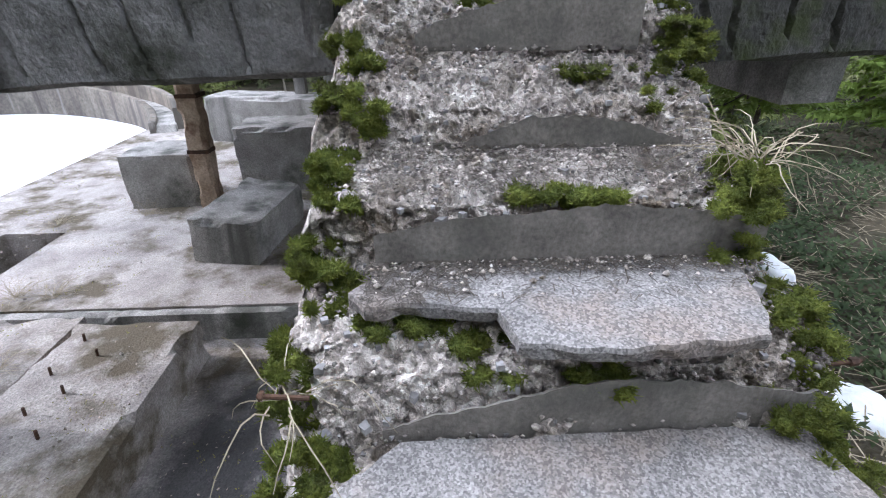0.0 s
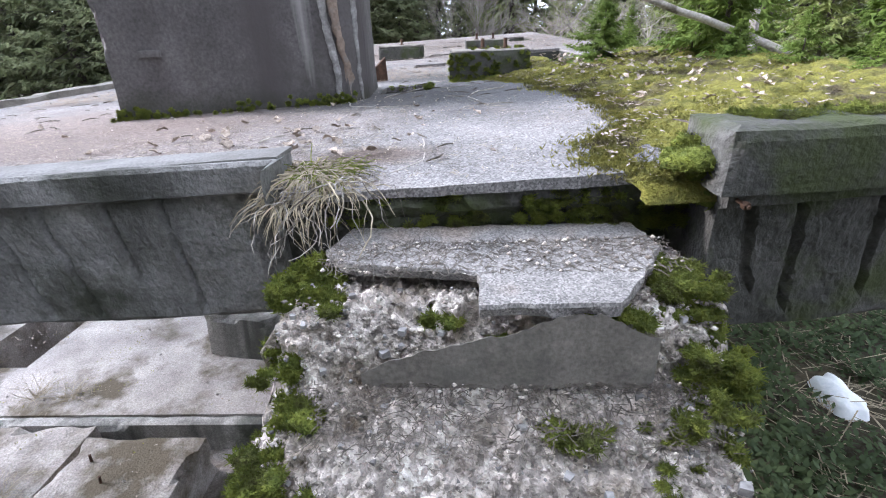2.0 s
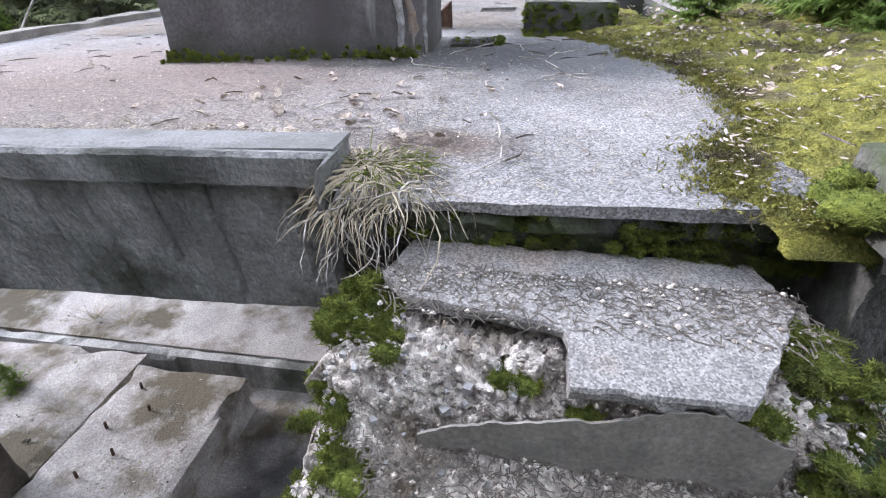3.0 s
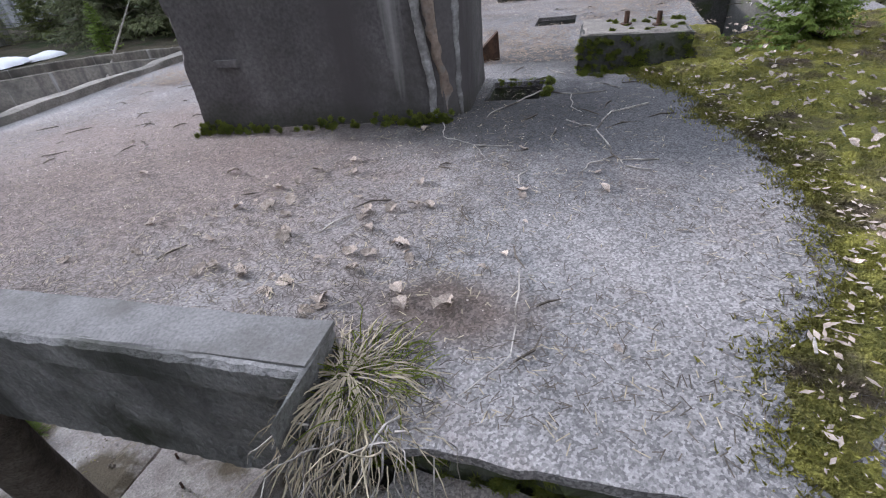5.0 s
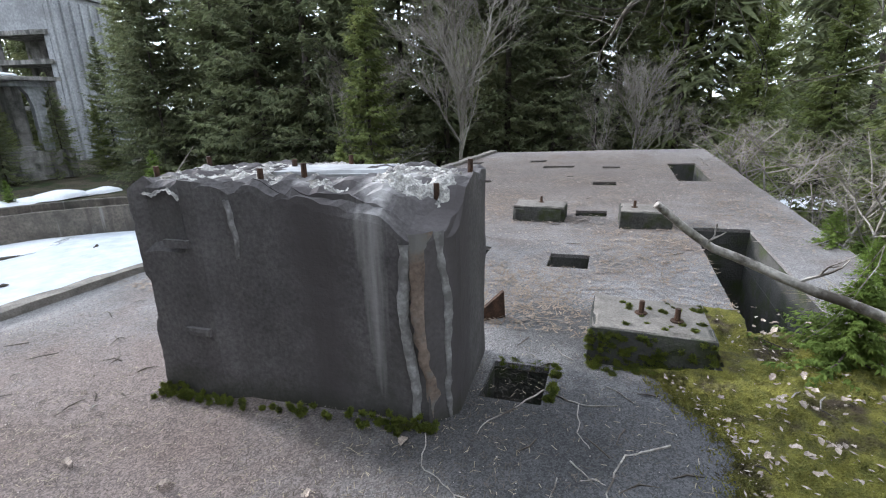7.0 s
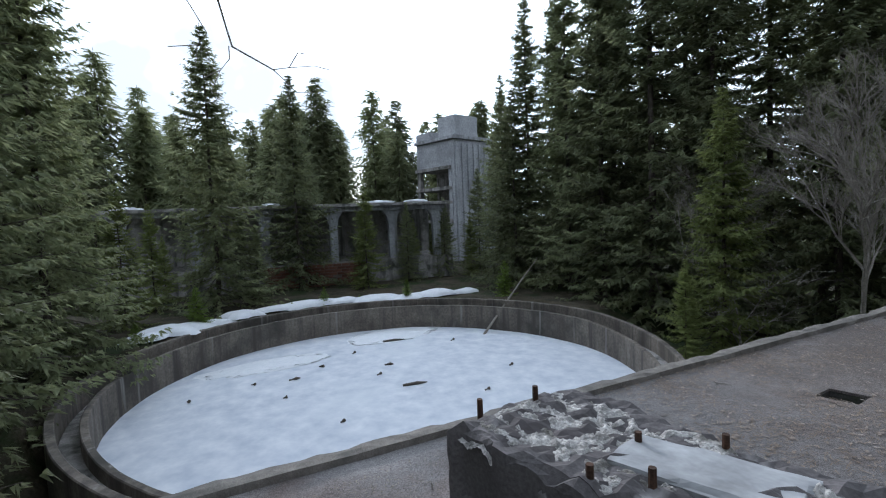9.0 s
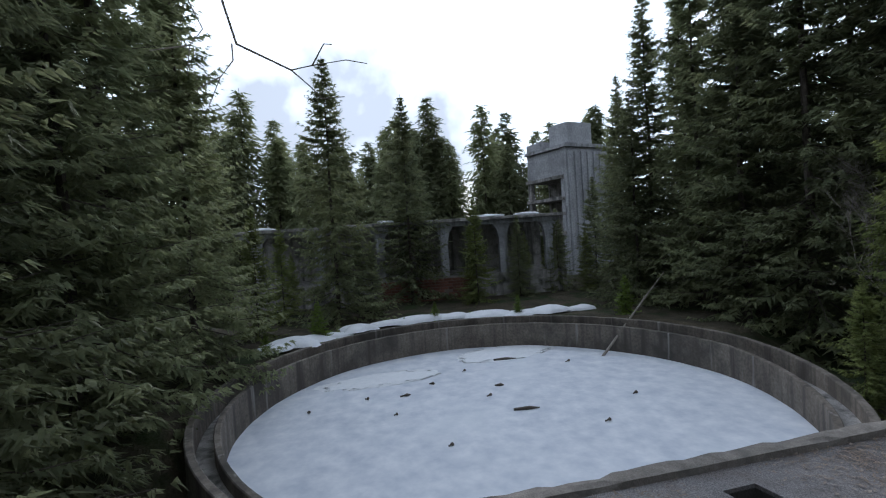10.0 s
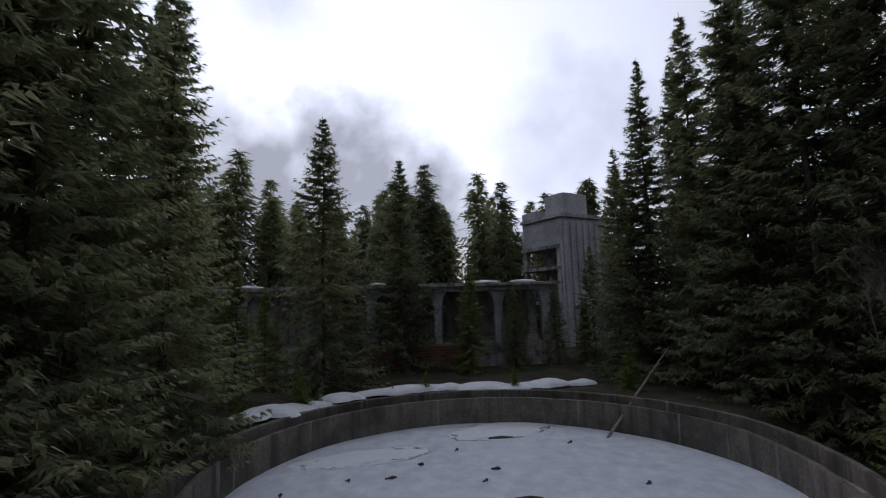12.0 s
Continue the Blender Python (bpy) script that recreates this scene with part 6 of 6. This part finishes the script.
limb("dead_branch", [(0.08, 1.97, 0.89), (0.16, 2.0, 0.82), (0.29, 2.03, 0.73), (0.62, 2.02, 0.60), (1.0, 2.0, 0.48), (1.6, 1.9, 0.25), (2.3, 1.7, -0.1)], [0.014, 0.015, 0.016, 0.018, 0.019, 0.022, 0.026], 2, 3, "grey dead branch lying over the deck corner", M_PALE, 0, 0.15)
limb("overhanging_limb", [(1.5, 2.95, 2.05), (1.01, 3.1, 2.12), (0.7, 3.19, 2.18), (0.36, 3.26, 2.07), (0.08, 3.28, 1.9), (-0.06, 3.28, 1.74), (-0.15, 3.3, 1.6)], [0.03, 0.025, 0.024, 0.02, 0.017, 0.014, 0.006], 34, 5, "gnarled bare limb hanging over the deck", M_LIMB, 0.0, 0.6, 2.0)
limb("overhanging_limb", [(1.9, 3.0, 2.6), (1.5, 2.95, 2.05), (1.4, 2.6, 1.5), (1.2, 2.4, 1.2)], [0.04, 0.027, 0.017, 0.007], 26, 6, "pale bare branch over the deck edge", M_LIMB, 0.0, 0.8, 2.0)
TWIGS = [
    [(-6.4, -4.0, 6.6), (-4.6, -1.9, 5.2), (-2.9, 0.2, 3.6), (-2.13, 0.9, 2.5), (-2.13, 0.94, 2.33), (-2.12, 1.06, 2.27)],
    [(-2.12, 1.06, 2.27), (-2.11, 1.11, 2.28), (-2.09, 1.19, 2.29), (-2.08, 1.24, 2.28)], [(-2.12, 1.06, 2.27), (-2.11, 1.1, 2.23), (-2.11, 1.13, 2.2), (-2.09, 1.18, 2.2)],
    [(-2.13, 0.93, 2.33), (-2.13, 0.93, 2.29), (-2.13, 0.9, 2.25), (-2.13, 0.87, 2.18)], [(-2.4, 0.66, 2.9), (-2.13, 0.87, 2.36), (-2.13, 0.84, 2.32), (-2.13, 0.83, 2.25)],
    [(-2.11, 1.11, 2.28), (-2.1, 1.14, 2.33), (-2.1, 1.16, 2.33)], [(-2.13, 0.9, 2.25), (-2.13, 0.88, 2.24), (-2.13, 0.85, 2.22)], [(-2.13, 0.84, 2.32), (-2.12, 0.81, 2.31), (-2.12, 0.76, 2.3)]]
twig_root = base("hanging_twig", TWIGS[0][0], "thin bare forked twig hanging into the sky", "branch")
for n, pts in enumerate(TWIGS):
    bm = bmesh.new()
    add_tube(bm, [Vector(p) - Vector(TWIGS[0][0]) for p in pts], [(0.012 * 0.72 ** k if n == 0 else 0.002 * 0.8 ** k) for k in range(len(pts))], 5)
    part("shoot", bm, M_TWIG, twig_root)
trunk = bare_tree("birch_tree", 6.0, 15, "pale bare birch leaning over the deck edge", mat=M_PALE, depth=3, spread=0.5, kids=4)
trunk.matrix_basis = pose(2.3, 3.1, -1.2, 0, -8, 0)
shrub = [bare_tree("bare_shrub", 3.4, 21, "tangled leafless shrub beside the deck", "shrub", depth=4, spread=0.75, kids=4), bare_tree("bare_shrub", 3.0, 22, "dense leafless brush beside the deck", "shrub", depth=4, spread=0.8, kids=4)]
random.seed(19)
for i, (x, y, s, z) in enumerate(((2.3, 9.2, 1.0, -1.6), (2.6, 7.6, 1.0, -1.5), (2.2, 11.0, 1.1, -1.6), (2.9, 10.2, 1.2, -1.8), (2.5, 6.2, 0.8, -1.2), (2.2, 12.6, 1.1, -1.6), (2.4, 8.3, 0.9, -1.2), (3.2, 8.8, 1.2, -1.6), (2.6, 13.6, 1.2, -1.6))):
    plant(shrub[i % 2], x, y, s, z=z)
grey = bare_tree("grey_tree", 7.5, 27, "slender leafless grey tree behind the deck", depth=4, spread=0.42, kids=7, mat=M_TWIG)
plant(grey, -5.2, 16.5, 1.25)
plant(grey, -9.4, 17.4, 0.8)
plant(SLIM[0], -8.4, 13.7, 0.4)
plant(grey, 0.4, 17.6, 0.7)
plant(bare_tree("dead_spruce", 4.6, 28, "small grey dead spruce with bare drooping twigs", depth=3, spread=0.8, kids=6, mat=M_PALE), -7.4, 14.8, 1.0)
for i, (a, r, s) in enumerate(((150, 8.6, 0.8), (165, 8.6, 0.6), (176, 8.5, 0.7), (186, 8.5, 0.5), (212, 8.8, 1.3), (228, 8.9, 1.2), (120, 9.3, 1.4), (60, 8.9, 0.8))):
    r += 0.1
    x, y = BC.x + r * math.cos(radians(a)), BC.y + r * math.sin(radians(a))
    plant(YOUNG[i % 2], x, y, s * 0.95)


for x, y, z, s in WEEDS:
    plant(YOUNG[1], x, y, s, z=z)

# ---- undergrowth on the forest floor ----
def shrub_leaf(verts, faces, p):
    for k in range(7):
        a = random.uniform(0, 6.3)
        d = Vector((math.cos(a), math.sin(a), random.uniform(0.1, 0.9)))
        o = p + 0.12 * Vector((random.uniform(-1, 1), random.uniform(-1, 1), random.uniform(0, 1.4)))
        t = d.cross(Vector((0, 0, 1))).normalized()
        L = random.uniform(0.04, 0.08)
        i = len(verts)
        verts.extend([o, o + d * L * 0.5 + t * L * 0.28, o + d * L, o + d * L * 0.5 - t * L * 0.28])
        faces.append((i, i + 1, i + 2, i + 3))


def on_forest():
    x, y = 1.6 + abs(random.gauss(0, 2.6)), random.uniform(-2.5, 9)
    if noise.noise(Vector((x * 0.7, y * 0.7, 2))) < -0.15 or math.hypot(x - 2.83, y - 1.78) < 0.4 or math.hypot(x - 2.3, y - 0.22) < 0.4:
        return None
    return (x, y, ground_z(x, y))


litter("bilberry_undergrowth", "low dark green bilberry undergrowth on the forest floor", "undergrowth", 7500, on_forest, shrub_leaf, M_BILBERRY, 14)


def dead_stem(verts, faces, p):
    a, L = random.uniform(0, 6.3), random.uniform(0.1, 0.5)
    d = Vector((math.cos(a), math.sin(a), random.uniform(-0.05, 0.3)))
    t = Vector((-d.y, d.x, 0)) * 0.004
    i = len(verts)
    verts.extend([p - t, p + t, p + d * L + t, p + d * L - t])
    faces.append((i, i + 1, i + 2, i + 3))


def on_lower():
    x, y = random.uniform(-6.8, -1.1), random.uniform(-0.9, 7.0)
    if noise.noise(Vector((x * 1.1, y * 1.1, 9))) < random.uniform(-0.4, 0.3):
        return None
    if -3.27 < x < -2.28 and -0.2 < y < 1.68:
        z = -2.675
    elif -6.3 < x < -3.4 and -0.55 < y < 1.85:
        z = -2.72
    elif y > 2.15:
        z = -2.742
    elif y < 1.9:
        z = -3.062
    else:
        return None
    return (x, y, z)


def chip(verts, faces, p):
    pebble(verts, faces, p)
    s = random.uniform(1.0, 2.6)
    for i in range(len(verts) - 6, len(verts)):
        verts[i] = p + (verts[i] - p) * s


litter("rubble_chips", "grey chips and crumbs of concrete on the lower floor", "rubble", 2600, on_lower, chip, M_FLOOR, 66)
litter("leaf_litter", "brown leaves and crumbs strewn over the lower floor", "litter", 6000, on_lower, flake, M_LEAF, 67)
litter("moss_sprigs", "thin olive moss spread over the lower floor", "moss", 7000, lambda: (lambda p: p if p and noise.noise(Vector((p[0] * 2.2, p[1] * 2.2, 3))) > 0.12 else None)(on_lower()), sprig, M_MOSS, 68)
litter("forest_litter", "dead stems and pale grass on the forest floor", "litter", 2600, lambda: (lambda x, y: (x, y, ground_z(x, y) + 0.03))(random.uniform(1.3, 5.5), random.uniform(-3, 5)), dead_stem, M_STRAW, 15)
